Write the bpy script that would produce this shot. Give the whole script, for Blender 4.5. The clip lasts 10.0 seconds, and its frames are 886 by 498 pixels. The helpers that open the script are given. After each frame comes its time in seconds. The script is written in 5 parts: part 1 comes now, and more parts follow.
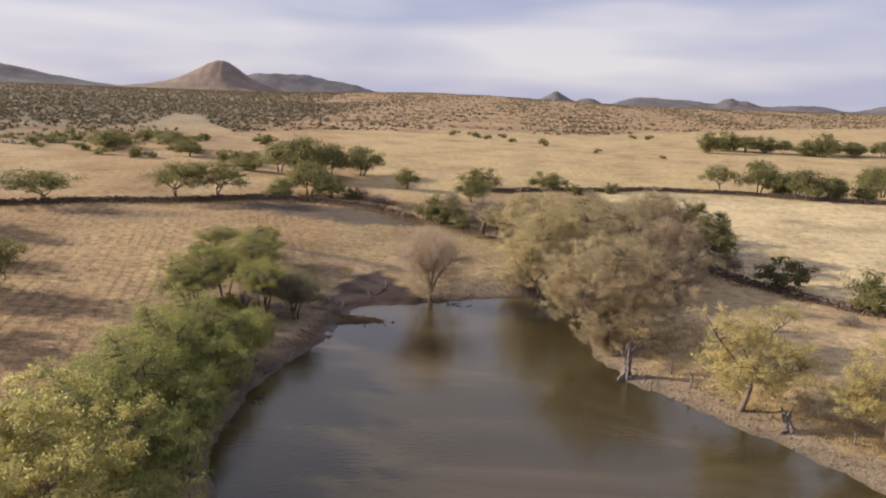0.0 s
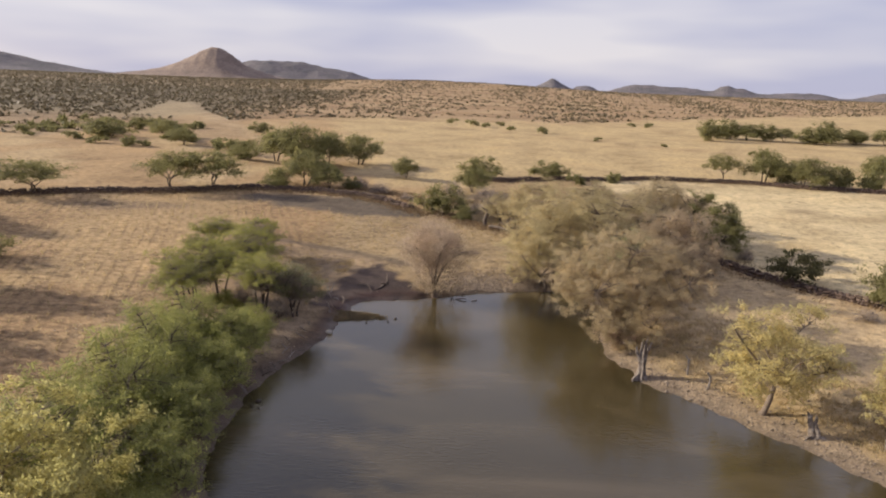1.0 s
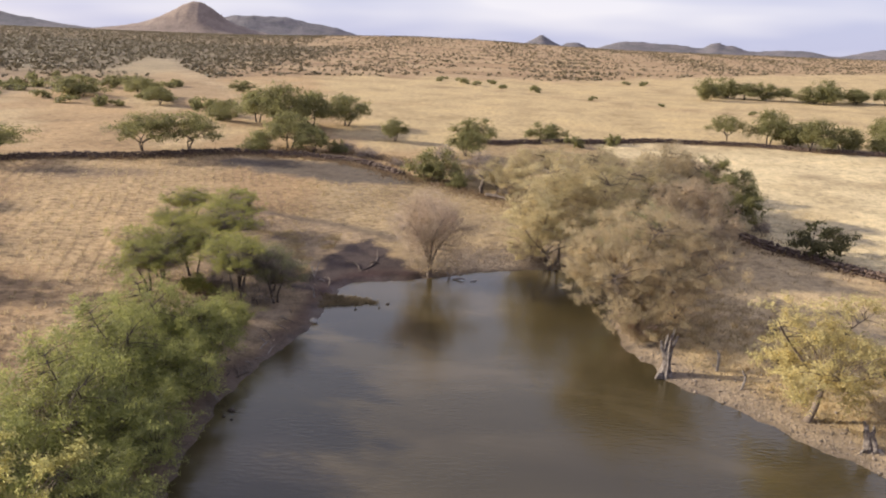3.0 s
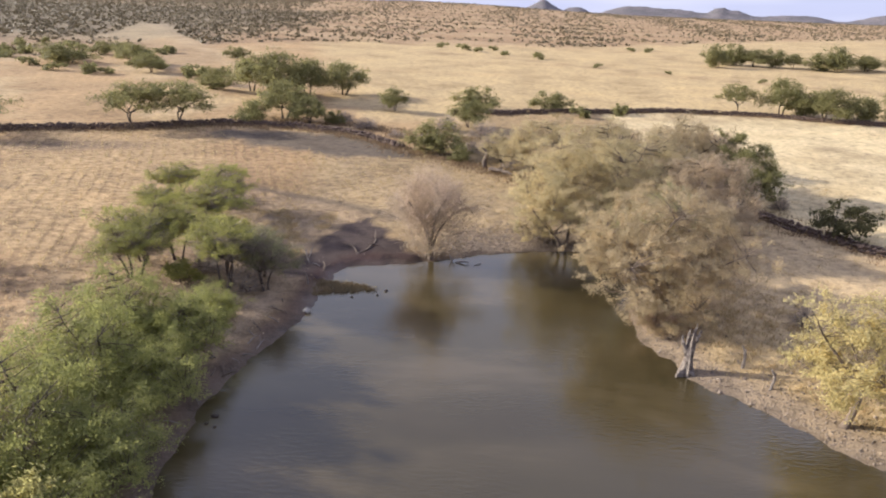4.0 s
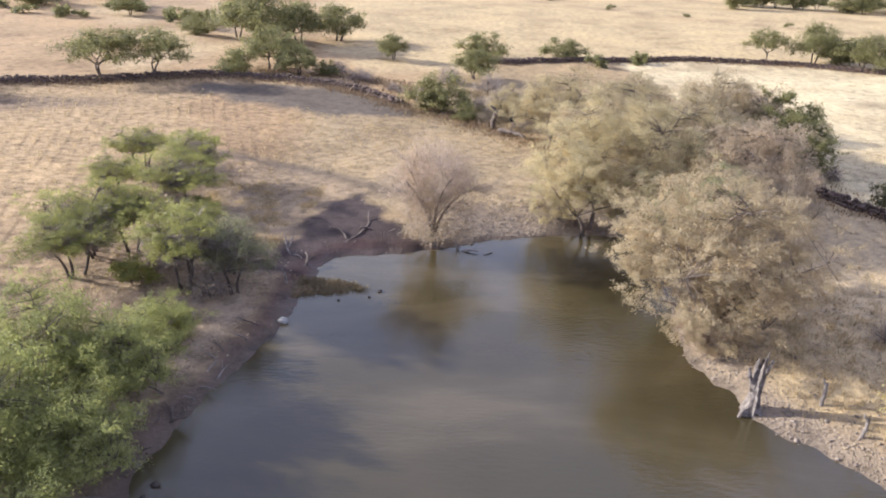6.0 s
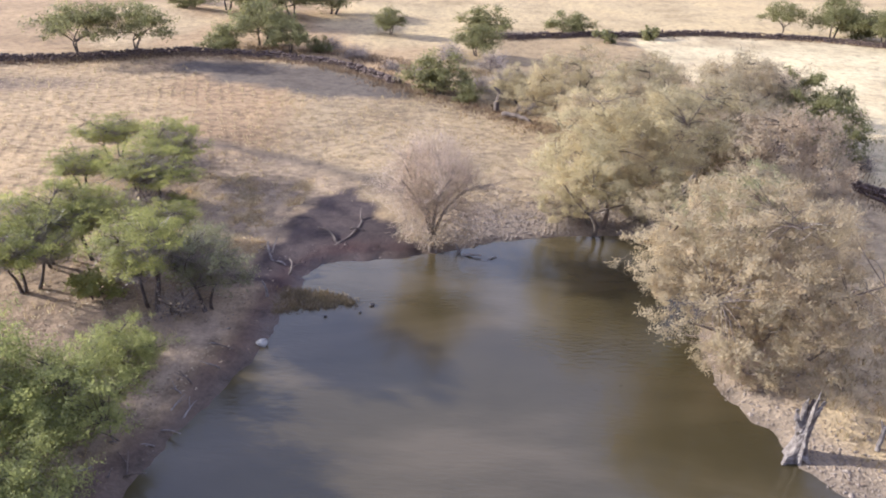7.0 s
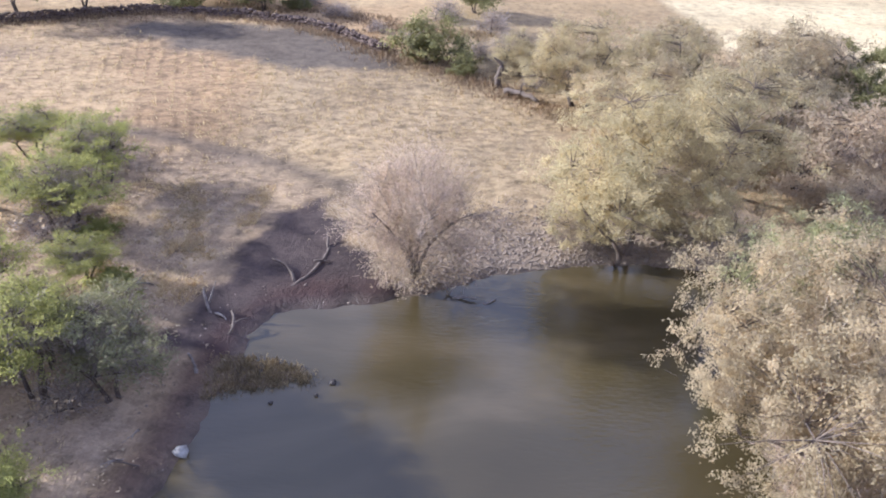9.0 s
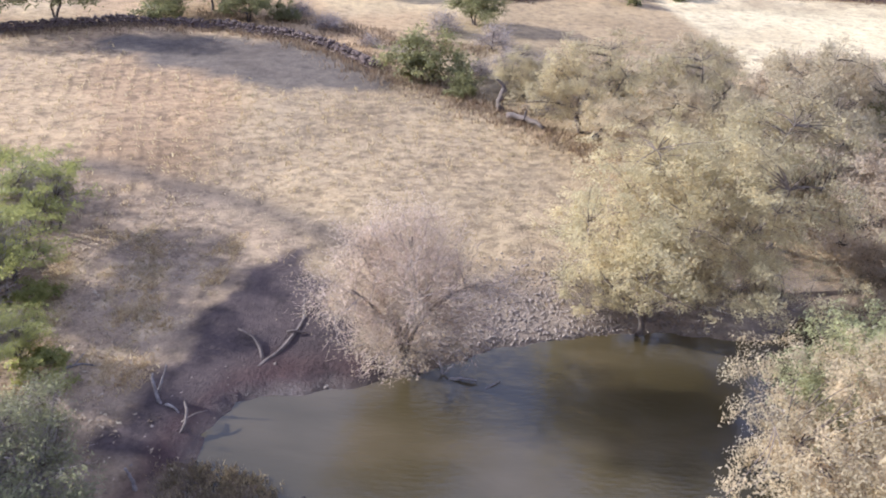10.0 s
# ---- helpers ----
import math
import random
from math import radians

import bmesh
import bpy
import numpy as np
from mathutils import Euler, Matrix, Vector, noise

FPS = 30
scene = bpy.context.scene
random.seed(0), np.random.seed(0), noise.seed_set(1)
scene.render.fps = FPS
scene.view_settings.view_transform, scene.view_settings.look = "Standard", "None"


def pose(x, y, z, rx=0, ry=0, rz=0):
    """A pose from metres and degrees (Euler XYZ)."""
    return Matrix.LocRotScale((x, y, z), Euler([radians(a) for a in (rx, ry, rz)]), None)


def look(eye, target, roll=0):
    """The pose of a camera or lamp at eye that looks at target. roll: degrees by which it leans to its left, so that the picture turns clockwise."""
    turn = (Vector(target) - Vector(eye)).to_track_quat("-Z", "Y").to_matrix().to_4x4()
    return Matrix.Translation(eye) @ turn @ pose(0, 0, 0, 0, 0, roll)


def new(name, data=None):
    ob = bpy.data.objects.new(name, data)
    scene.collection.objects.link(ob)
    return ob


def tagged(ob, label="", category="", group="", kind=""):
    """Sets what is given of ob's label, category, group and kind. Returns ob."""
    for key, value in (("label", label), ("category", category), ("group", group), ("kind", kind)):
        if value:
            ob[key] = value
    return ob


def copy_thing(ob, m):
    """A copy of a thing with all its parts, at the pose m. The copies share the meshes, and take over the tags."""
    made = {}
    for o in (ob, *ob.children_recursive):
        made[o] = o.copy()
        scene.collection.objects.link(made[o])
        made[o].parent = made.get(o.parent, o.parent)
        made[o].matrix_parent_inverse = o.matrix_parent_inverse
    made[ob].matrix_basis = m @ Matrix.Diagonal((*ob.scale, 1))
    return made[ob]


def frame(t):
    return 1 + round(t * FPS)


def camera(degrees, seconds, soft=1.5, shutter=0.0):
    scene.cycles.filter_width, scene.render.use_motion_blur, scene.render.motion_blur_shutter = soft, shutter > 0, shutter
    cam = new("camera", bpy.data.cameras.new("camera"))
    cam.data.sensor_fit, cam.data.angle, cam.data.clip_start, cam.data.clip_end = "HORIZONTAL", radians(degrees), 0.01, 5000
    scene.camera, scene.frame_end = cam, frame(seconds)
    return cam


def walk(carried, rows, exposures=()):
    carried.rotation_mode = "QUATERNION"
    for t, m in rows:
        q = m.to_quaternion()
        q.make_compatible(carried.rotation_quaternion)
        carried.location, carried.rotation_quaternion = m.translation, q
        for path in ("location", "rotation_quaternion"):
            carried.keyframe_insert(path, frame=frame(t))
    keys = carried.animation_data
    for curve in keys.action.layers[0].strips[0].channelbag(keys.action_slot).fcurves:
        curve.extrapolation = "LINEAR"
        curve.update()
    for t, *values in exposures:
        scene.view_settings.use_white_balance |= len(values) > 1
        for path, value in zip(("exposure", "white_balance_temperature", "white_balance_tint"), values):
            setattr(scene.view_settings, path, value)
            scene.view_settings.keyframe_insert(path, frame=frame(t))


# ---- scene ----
cam = camera(64.6, 10.0, soft=2.0)
PATH = [
    (0, (1.215, 1.828, 14.263), (1.159, 3.786, 13.857), 2.1),
    (0.5, (0.923, 2.636, 14.277), (0.872, 4.59, 13.854), 2.1),
    (1, (0.626, 3.601, 14.254), (0.582, 5.551, 13.815), 2.1),
    (1.5, (0.402, 4.716, 14.241), (0.361, 6.663, 13.785), 2.1),
    (2, (0.218, 5.785, 14.257), (0.193, 7.729, 13.786), 2.1),
    (2.5, (0.067, 6.984, 14.222), (0.059, 8.919, 13.716), 2.2),
    (4, (-0.219, 11.124, 14.254), (-0.22, 13.02, 13.616), 2.3),
    (4.5, (-0.284, 12.667, 14.23), (-0.284, 14.549, 13.556), 2.4),
    (5, (-0.347, 14.21, 14.255), (-0.346, 16.08, 13.544), 2.3),
    (5.5, (-0.433, 15.997, 14.256), (-0.433, 17.851, 13.507), 2.4),
    (7, (-0.459, 21.533, 14.272), (-0.457, 23.34, 13.414), 2.4),
    (7.5, (-0.361, 23.472, 14.304), (-0.357, 25.26, 13.409), 2.4),
    (8, (-0.22, 25.432, 14.356), (-0.215, 27.202, 13.425), 2.4),
    (8.5, (-0.123, 27.298, 14.439), (-0.116, 29.05, 13.475), 2.5),
    (9, (-0.023, 29.322, 14.625), (-0.017, 31.053, 13.623), 2.5),
    (9.5, (-0.085, 31.38, 14.625), (-0.071, 33.11, 13.621), 2.9),
    (10, (0.0, 33.825, 14.706), (0.011, 35.555, 13.703), 2.8),
]
# the clip's camera opens up and turns cooler as the bright sky leaves its picture
EXPOSURES = [(0.0, 0.19, 6700, 10), (2.5, 0.37, 6600, 10), (4.0, 0.69, 6100, 10), (5.5, 0.92, 5650, 10), (7.0, 1.01, 5380, 13), (10.0, 1.08, 5130, 13)]

def place(t, eye, target, roll):
    return t, look(eye, target, roll)


walk(cam, [place(*row) for row in PATH], EXPOSURES)

# ---- sky, sun ----
SUN_FROM = Vector((-0.905, 0.215, 0.365)).normalized()   # low afternoon sun over the left bank
sun_height = math.asin(SUN_FROM.z)
sun_turn = math.atan2(SUN_FROM.x, SUN_FROM.y)

world = bpy.data.worlds.new("sky")
scene.world = world
world.use_nodes = True
wn, wl = world.node_tree.nodes, world.node_tree.links
wn.clear()
sky = wn.new("ShaderNodeTexSky")
sky.sky_type = "NISHITA"
sky.sun_disc = False
sky.sun_elevation = sun_height
sky.sun_rotation = sun_turn
sky.dust_density = 2.0
bg_clear = wn.new("ShaderNodeBackground")
bg_clear.inputs["Strength"].default_value = 0.10
bg_cloud = wn.new("ShaderNodeBackground")
bg_cloud.inputs["Strength"].default_value = 1.0
wcoord = wn.new("ShaderNodeTexCoord")
wmap = wn.new("ShaderNodeMapping")
wmap.inputs["Scale"].default_value = (1.0, 1.0, 6.0)
wmap.inputs["Rotation"].default_value = (0.05, 0.03, 0.4)
wnoise = wn.new("ShaderNodeTexNoise")
wnoise.inputs["Scale"].default_value = 1.9
wnoise.inputs["Detail"].default_value = 3.0
wnoise.inputs["Roughness"].default_value = 0.5
wramp = wn.new("ShaderNodeValToRGB")
wramp.color_ramp.elements[0].position = 0.42
wramp.color_ramp.elements[0].color = (0.42, 0.435, 0.61, 1)
wramp.color_ramp.elements[1].position = 0.66
wramp.color_ramp.elements[1].color = (0.68, 0.66, 0.73, 1)
wmix = wn.new("ShaderNodeMixShader")
wmix.inputs[0].default_value = 0.86
wout = wn.new("ShaderNodeOutputWorld")
wl.new(sky.outputs[0], bg_clear.inputs[0])
wl.new(wcoord.outputs["Generated"], wmap.inputs[0])
wl.new(wmap.outputs[0], wnoise.inputs[0])
wl.new(wnoise.outputs[0], wramp.inputs[0])
wsplit = wn.new("ShaderNodeSeparateXYZ")
wl.new(wcoord.outputs["Generated"], wsplit.inputs[0])
whaze = wn.new("ShaderNodeValToRGB")
for el, at, shade in zip(whaze.color_ramp.elements, (0.0, 0.16), ((1.12, 1.10, 1.05, 1), (0.92, 0.94, 0.99, 1))):
    el.position, el.color = at, shade
wl.new(wsplit.outputs[2], whaze.inputs[0])
wtone = wn.new("ShaderNodeMix")
wtone.data_type, wtone.blend_type = "RGBA", "MULTIPLY"
wtone.inputs[0].default_value = 1.0
wl.new(wramp.outputs[0], wtone.inputs[6])
wl.new(whaze.outputs[0], wtone.inputs[7])
wl.new(wtone.outputs[2], bg_cloud.inputs[0])
wl.new(bg_clear.outputs[0], wmix.inputs[1])
wl.new(bg_cloud.outputs[0], wmix.inputs[2])
wl.new(wmix.outputs[0], wout.inputs[0])

sun_data = bpy.data.lights.new("sun", "SUN")
sun_data.energy = 5.8
sun_data.angle = radians(1.2)
sun_data.color = (1.0, 0.90, 0.76)
sun = new("sun", sun_data)
sun.matrix_world = look(SUN_FROM * 50, (0, 0, 0))


# ---- materials ----
def material(name):
    mat = bpy.data.materials.new(name)
    mat.use_nodes = True
    nodes, links = mat.node_tree.nodes, mat.node_tree.links
    nodes.clear()
    out = nodes.new("ShaderNodeOutputMaterial")
    return mat, nodes, links, out


def node(nodes, kind, **values):
    made = nodes.new(kind)
    for key, value in values.items():
        made.inputs[key.replace("_", " ")].default_value = value
    return made


def ramp(nodes, stops):
    made = nodes.new("ShaderNodeValToRGB")
    els = made.color_ramp.elements
    while len(els) < len(stops):
        els.new(0.5)
    for el, (at, colour) in zip(els, stops):
        el.position = at
        el.color = (*colour, 1)
    return made


def mixer(nodes, links, blend, factor, a, b):
    made = nodes.new("ShaderNodeMix")
    made.data_type, made.blend_type = "RGBA", blend
    made.clamp_result = False
    for socket, value in ((made.inputs[0], factor), (made.inputs[6], a), (made.inputs[7], b)):
        if isinstance(value, (int, float)):
            socket.default_value = value
        elif isinstance(value, tuple):
            socket.default_value = (*value, 1)
        else:
            links.new(value, socket)
    return made.outputs[2]


def bump(nodes, links, source, strength, distance):
    made = node(nodes, "ShaderNodeBump", Strength=strength, Distance=distance)
    links.new(source, made.inputs["Height"])
    return made.outputs[0]


def leaf_material(name, stops, glow=0.6, rough=0.55):
    """Leaves: a diffuse face with some light coming through, each leaf its own shade."""
    mat, nodes, links, out = material(name)
    geo = nodes.new("ShaderNodeNewGeometry")
    info = nodes.new("ShaderNodeObjectInfo")
    shade = ramp(nodes, stops)
    links.new(geo.outputs["Random Per Island"], shade.inputs[0])
    coord = nodes.new("ShaderNodeTexCoord")
    patch = node(nodes, "ShaderNodeTexNoise", Scale=0.8, Detail=3.0)
    links.new(coord.outputs["Object"], patch.inputs[0])
    tone = ramp(nodes, [(0.3, (0.78, 0.80, 0.78)), (0.7, (1.18, 1.15, 1.1))])
    links.new(patch.outputs[0], tone.inputs[0])
    both = mixer(nodes, links, "MULTIPLY", 1.0, shade.outputs[0], tone.outputs[0])
    each = ramp(nodes, [(0.0, (0.95, 0.96, 0.95)), (1.0, (1.06, 1.05, 1.04))])
    links.new(info.outputs["Random"], each.inputs[0])
    colour = mixer(nodes, links, "MULTIPLY", 1.0, both, each.outputs[0])
    face = node(nodes, "ShaderNodeBsdfPrincipled", Roughness=rough)
    face.inputs["Specular IOR Level"].default_value = 0.25
    back = nodes.new("ShaderNodeBsdfTranslucent")
    mix = nodes.new("ShaderNodeMixShader")
    mix.inputs[0].default_value = glow
    links.new(colour, face.inputs["Base Color"])
    links.new(colour, back.inputs["Color"])
    links.new(face.outputs[0], mix.inputs[1])
    links.new(back.outputs[0], mix.inputs[2])
    links.new(mix.outputs[0], out.inputs[0])
    return mat


def rough_material(name, stops, scale, fine, strength, rough=0.9, island=0.0, distance=0.02):
    """Bark, stone, mud and dead wood: two scales of noise, and relief."""
    mat, nodes, links, out = material(name)
    coord = nodes.new("ShaderNodeTexCoord")
    broad = node(nodes, "ShaderNodeTexNoise", Scale=scale, Detail=5.0, Roughness=0.6)
    small = node(nodes, "ShaderNodeTexNoise", Scale=fine, Detail=4.0, Roughness=0.65)
    links.new(coord.outputs["Object"], broad.inputs[0])
    links.new(coord.outputs["Object"], small.inputs[0])
    shade = ramp(nodes, stops)
    if island:
        geo = nodes.new("ShaderNodeNewGeometry")
        info = nodes.new("ShaderNodeObjectInfo")
        either = nodes.new("ShaderNodeMath")
        either.operation = "ADD"
        links.new(geo.outputs["Random Per Island"], either.inputs[0])
        links.new(info.outputs["Random"], either.inputs[1])
        wrap = nodes.new("ShaderNodeMath")
        wrap.operation = "FRACT"
        links.new(either.outputs[0], wrap.inputs[0])
        pick = nodes.new("ShaderNodeMix")
        pick.data_type = "FLOAT"
        pick.inputs[0].default_value = island
        links.new(broad.outputs[0], pick.inputs[2])
        links.new(wrap.outputs[0], pick.inputs[3])
        links.new(pick.outputs[0], shade.inputs[0])
    else:
        links.new(broad.outputs[0], shade.inputs[0])
    grain = ramp(nodes, [(0.3, (0.72, 0.72, 0.72)), (0.7, (1.2, 1.2, 1.2))])
    links.new(small.outputs[0], grain.inputs[0])
    colour = mixer(nodes, links, "MULTIPLY", 1.0, shade.outputs[0], grain.outputs[0])
    face = node(nodes, "ShaderNodeBsdfPrincipled", Roughness=rough)
    face.inputs["Specular IOR Level"].default_value = 0.3
    links.new(colour, face.inputs["Base Color"])
    links.new(bump(nodes, links, small.outputs[0], strength, distance), face.inputs["Normal"])
    links.new(face.outputs[0], out.inputs[0])
    return mat


def ground_material():
    """Earth, stubble and dry grass: the ground's colour, painted shade included, comes with the sheet, clumps and
    furrows are laid over it.
    """
    mat, nodes, links, out = material("dry_ground")
    geo = nodes.new("ShaderNodeNewGeometry")
    soil_and_shade = nodes.new("ShaderNodeVertexColor")
    soil_and_shade.layer_name = "soil_and_shade"
    kinds = nodes.new("ShaderNodeVertexColor")
    kinds.layer_name = "cover"
    split = nodes.new("ShaderNodeSeparateColor")
    links.new(kinds.outputs[0], split.inputs[0])
    broad = node(nodes, "ShaderNodeTexNoise", Scale=0.11, Detail=6.0, Roughness=0.6)
    clump = node(nodes, "ShaderNodeTexNoise", Scale=1.3, Detail=6.0, Roughness=0.7)
    grain = node(nodes, "ShaderNodeTexNoise", Scale=7.0, Detail=5.0, Roughness=0.7)
    for tex in (broad, clump, grain):
        links.new(geo.outputs["Position"], tex.inputs[0])
    wide = ramp(nodes, [(0.32, (0.74, 0.72, 0.70)), (0.5, (1, 1, 1)), (0.7, (1.14, 1.13, 1.08))])
    links.new(broad.outputs[0], wide.inputs[0])
    mid = ramp(nodes, [(0.30, (0.44, 0.43, 0.42)), (0.46, (0.92, 0.91, 0.90)), (0.70, (1.25, 1.23, 1.18))])
    links.new(clump.outputs[0], mid.inputs[0])
    fine = ramp(nodes, [(0.3, (0.68, 0.66, 0.64)), (0.7, (1.24, 1.22, 1.18))])
    links.new(grain.outputs[0], fine.inputs[0])
    colour = mixer(nodes, links, "MULTIPLY", 1.0, soil_and_shade.outputs[0], wide.outputs[0])
    colour = mixer(nodes, links, "MULTIPLY", 0.95, colour, mid.outputs[0])
    colour = mixer(nodes, links, "MULTIPLY", 0.8, colour, fine.outputs[0])
    # clods and wisps that lie along the furrows
    lie = nodes.new("ShaderNodeMapping")
    lie.inputs["Rotation"].default_value = (0, 0, radians(-18))
    lie.inputs["Scale"].default_value = (1.1, 1.7, 1.0)
    links.new(geo.outputs["Position"], lie.inputs[0])
    wisp = node(nodes, "ShaderNodeTexNoise", Scale=1.35, Detail=3.0, Roughness=0.55)
    links.new(lie.outputs[0], wisp.inputs[0])
    dash = ramp(nodes, [(0.40, (0.66, 0.63, 0.60)), (0.52, (1.03, 1.03, 1.02)), (0.66, (1.16, 1.15, 1.12))])
    links.new(wisp.outputs[0], dash.inputs[0])
    colour = mixer(nodes, links, "MULTIPLY", split.outputs[2], colour, dash.outputs[0])
    # furrows of the stubble field
    turn = nodes.new("ShaderNodeMapping")
    turn.inputs["Rotation"].default_value = (0, 0, radians(-18))
    links.new(geo.outputs["Position"], turn.inputs[0])
    rows = nodes.new("ShaderNodeTexWave")
    rows.bands_direction = "X"
    for key, value in (("Scale", 0.36), ("Distortion", 2.4), ("Detail", 4.0), ("Detail Scale", 1.9)):
        rows.inputs[key].default_value = value
    links.new(turn.outputs[0], rows.inputs[0])
    dark = ramp(nodes, [(0.02, (0.50, 0.47, 0.45)), (0.30, (1.04, 1.03, 1.02)), (0.9, (1.10, 1.09, 1.07))])
    links.new(rows.outputs["Color"], dark.inputs[0])
    colour = mixer(nodes, links, "MULTIPLY", split.outputs[0], colour, dark.outputs[0])
    face = nodes.new("ShaderNodeBsdfPrincipled")
    face.inputs["Specular IOR Level"].default_value = 0.25
    wet = nodes.new("ShaderNodeMapRange")
    wet.inputs["To Min"].default_value = 0.95
    wet.inputs["To Max"].default_value = 0.38
    links.new(split.outputs[1], wet.inputs[0])
    links.new(wet.outputs[0], face.inputs["Roughness"])
    links.new(colour, face.inputs["Base Color"])
    total = nodes.new("ShaderNodeMath")
    total.operation = "ADD"
    links.new(clump.outputs[0], total.inputs[0])
    links.new(grain.outputs[0], total.inputs[1])
    links.new(bump(nodes, links, total.outputs[0], 0.55, 0.16), face.inputs["Normal"])
    links.new(face.outputs[0], out.inputs[0])
    return mat


def water_material():
    """Muddy pond: opaque silt below a smooth surface with a faint breeze on it."""
    mat, nodes, links, out = material("pond_water")
    geo = nodes.new("ShaderNodeNewGeometry")
    stretch = nodes.new("ShaderNodeMapping")
    stretch.inputs["Scale"].default_value = (0.55, 1.6, 1.0)
    links.new(geo.outputs["Position"], stretch.inputs[0])
    silt = node(nodes, "ShaderNodeTexNoise", Scale=0.17, Detail=4.0, Distortion=0.6)
    drift = nodes.new("ShaderNodeMapping")
    drift.inputs["Rotation"].default_value = (0, 0, radians(28))
    drift.inputs["Scale"].default_value = (0.55, 1.5, 1.0)
    links.new(geo.outputs["Position"], drift.inputs[0])
    links.new(drift.outputs[0], silt.inputs[0])
    shade = ramp(nodes, [(0.36, (0.048, 0.037, 0.016)), (0.52, (0.060, 0.046, 0.021)), (0.68, (0.092, 0.070, 0.037))])
    links.new(silt.outputs[0], shade.inputs[0])
    ripple = node(nodes, "ShaderNodeTexNoise", Scale=4.2, Detail=3.0, Roughness=0.5)
    links.new(stretch.outputs[0], ripple.inputs[0])
    calm = node(nodes, "ShaderNodeTexNoise", Scale=0.13, Detail=2.0)
    links.new(geo.outputs["Position"], calm.inputs[0])
    where = ramp(nodes, [(0.40, (0.15, 0.15, 0.15)), (0.62, (1, 1, 1))])
    links.new(calm.outputs[0], where.inputs[0])
    wave = nodes.new("ShaderNodeMath")
    wave.operation = "MULTIPLY"
    links.new(ripple.outputs[0], wave.inputs[0])
    links.new(where.outputs[0], wave.inputs[1])
    face = node(nodes, "ShaderNodeBsdfPrincipled", Roughness=0.115, IOR=1.56)
    links.new(shade.outputs[0], face.inputs["Base Color"])
    links.new(bump(nodes, links, wave.outputs[0], 0.42, 0.05), face.inputs["Normal"])
    links.new(face.outputs[0], out.inputs[0])
    return mat


GROUND = ground_material()
WATER = water_material()
BARK = rough_material("grey_brown_bark", [(0.3, (0.10, 0.075, 0.058)), (0.7, (0.23, 0.18, 0.14))], 1.5, 14.0, 0.7)
DARK_BARK = rough_material("dark_bark", [(0.3, (0.055, 0.042, 0.035)), (0.7, (0.13, 0.10, 0.08))], 1.5, 14.0, 0.7)
PALE_BARK = rough_material("pale_bark", [(0.3, (0.20, 0.155, 0.125)), (0.7, (0.36, 0.29, 0.24))], 1.5, 14.0, 0.6)
DEAD_WOOD = rough_material("bleached_dead_wood", [(0.25, (0.13, 0.105, 0.09)), (0.5, (0.25, 0.213, 0.185)), (0.75, (0.39, 0.345, 0.30))], 4.0, 26.0, 1.0, distance=0.04)
OLD_BARK = rough_material("weathered_grooved_wood", [(0.3, (0.085, 0.066, 0.055)), (0.5, (0.21, 0.175, 0.15)), (0.72, (0.38, 0.33, 0.29))], 5.0, 24.0, 1.0, distance=0.05)
DARK_WOOD = rough_material("weathered_dark_wood", [(0.3, (0.07, 0.052, 0.042)), (0.7, (0.19, 0.15, 0.12))], 2.0, 18.0, 0.8)
WALL_STONE = rough_material("dark_wall_stone", [(0.1, (0.108, 0.074, 0.058)), (0.5, (0.128, 0.089, 0.070)), (0.9, (0.152, 0.109, 0.086))], 1.2, 9.0, 0.7, island=0.75)
SHORE_STONE = rough_material("shore_pebble", [(0.1, (0.165, 0.130, 0.102)), (0.5, (0.215, 0.170, 0.132)), (0.9, (0.285, 0.230, 0.180))], 1.2, 9.0, 0.5, island=0.75)
PALE_STONE = rough_material("pale_stone", [(0.3, (0.27, 0.25, 0.22)), (0.7, (0.40, 0.375, 0.335))], 2.0, 12.0, 0.5)
CLOD = rough_material("wet_clod", [(0.3, (0.035, 0.028, 0.022)), (0.7, (0.08, 0.062, 0.05))], 2.0, 12.0, 0.6, rough=0.5)
HILL = rough_material("bare_hill", [(0.3, (0.17, 0.125, 0.10)), (0.5, (0.25, 0.185, 0.145)), (0.7, (0.29, 0.225, 0.175))], 0.02, 0.16, 0.6, distance=3.0)
# scrub greyed towards slate: distance haze put into the base colour
HAZED_SCRUB = rough_material("hazed_scrub_hill", [(0.3, (0.105, 0.10, 0.105)), (0.7, (0.19, 0.165, 0.165))], 0.012, 0.09, 0.8, distance=5.0)

LEAF_GREEN = leaf_material("mesquite_leaf", [(0.0, (0.262, 0.264, 0.084)), (0.5, (0.318, 0.314, 0.104)), (1.0, (0.388, 0.374, 0.134))])
LEAF_THICKET = leaf_material("thicket_leaf", [(0.0, (0.255, 0.264, 0.092)), (0.5, (0.320, 0.325, 0.116)), (1.0, (0.402, 0.402, 0.154))])
LEAF_SAGE = leaf_material("sage_green_leaf", [(0.0, (0.325, 0.318, 0.165)), (0.5, (0.395, 0.385, 0.205)), (1.0, (0.475, 0.460, 0.250))])
LEAF_ASH = leaf_material("grey_green_leaf", [(0.0, (0.225, 0.215, 0.115)), (0.5, (0.285, 0.270, 0.148)), (1.0, (0.360, 0.340, 0.190))])
LEAF_DARK = leaf_material("far_mesquite_leaf", [(0.0, (0.178, 0.174, 0.074)), (0.5, (0.232, 0.220, 0.096)), (1.0, (0.295, 0.272, 0.124))])
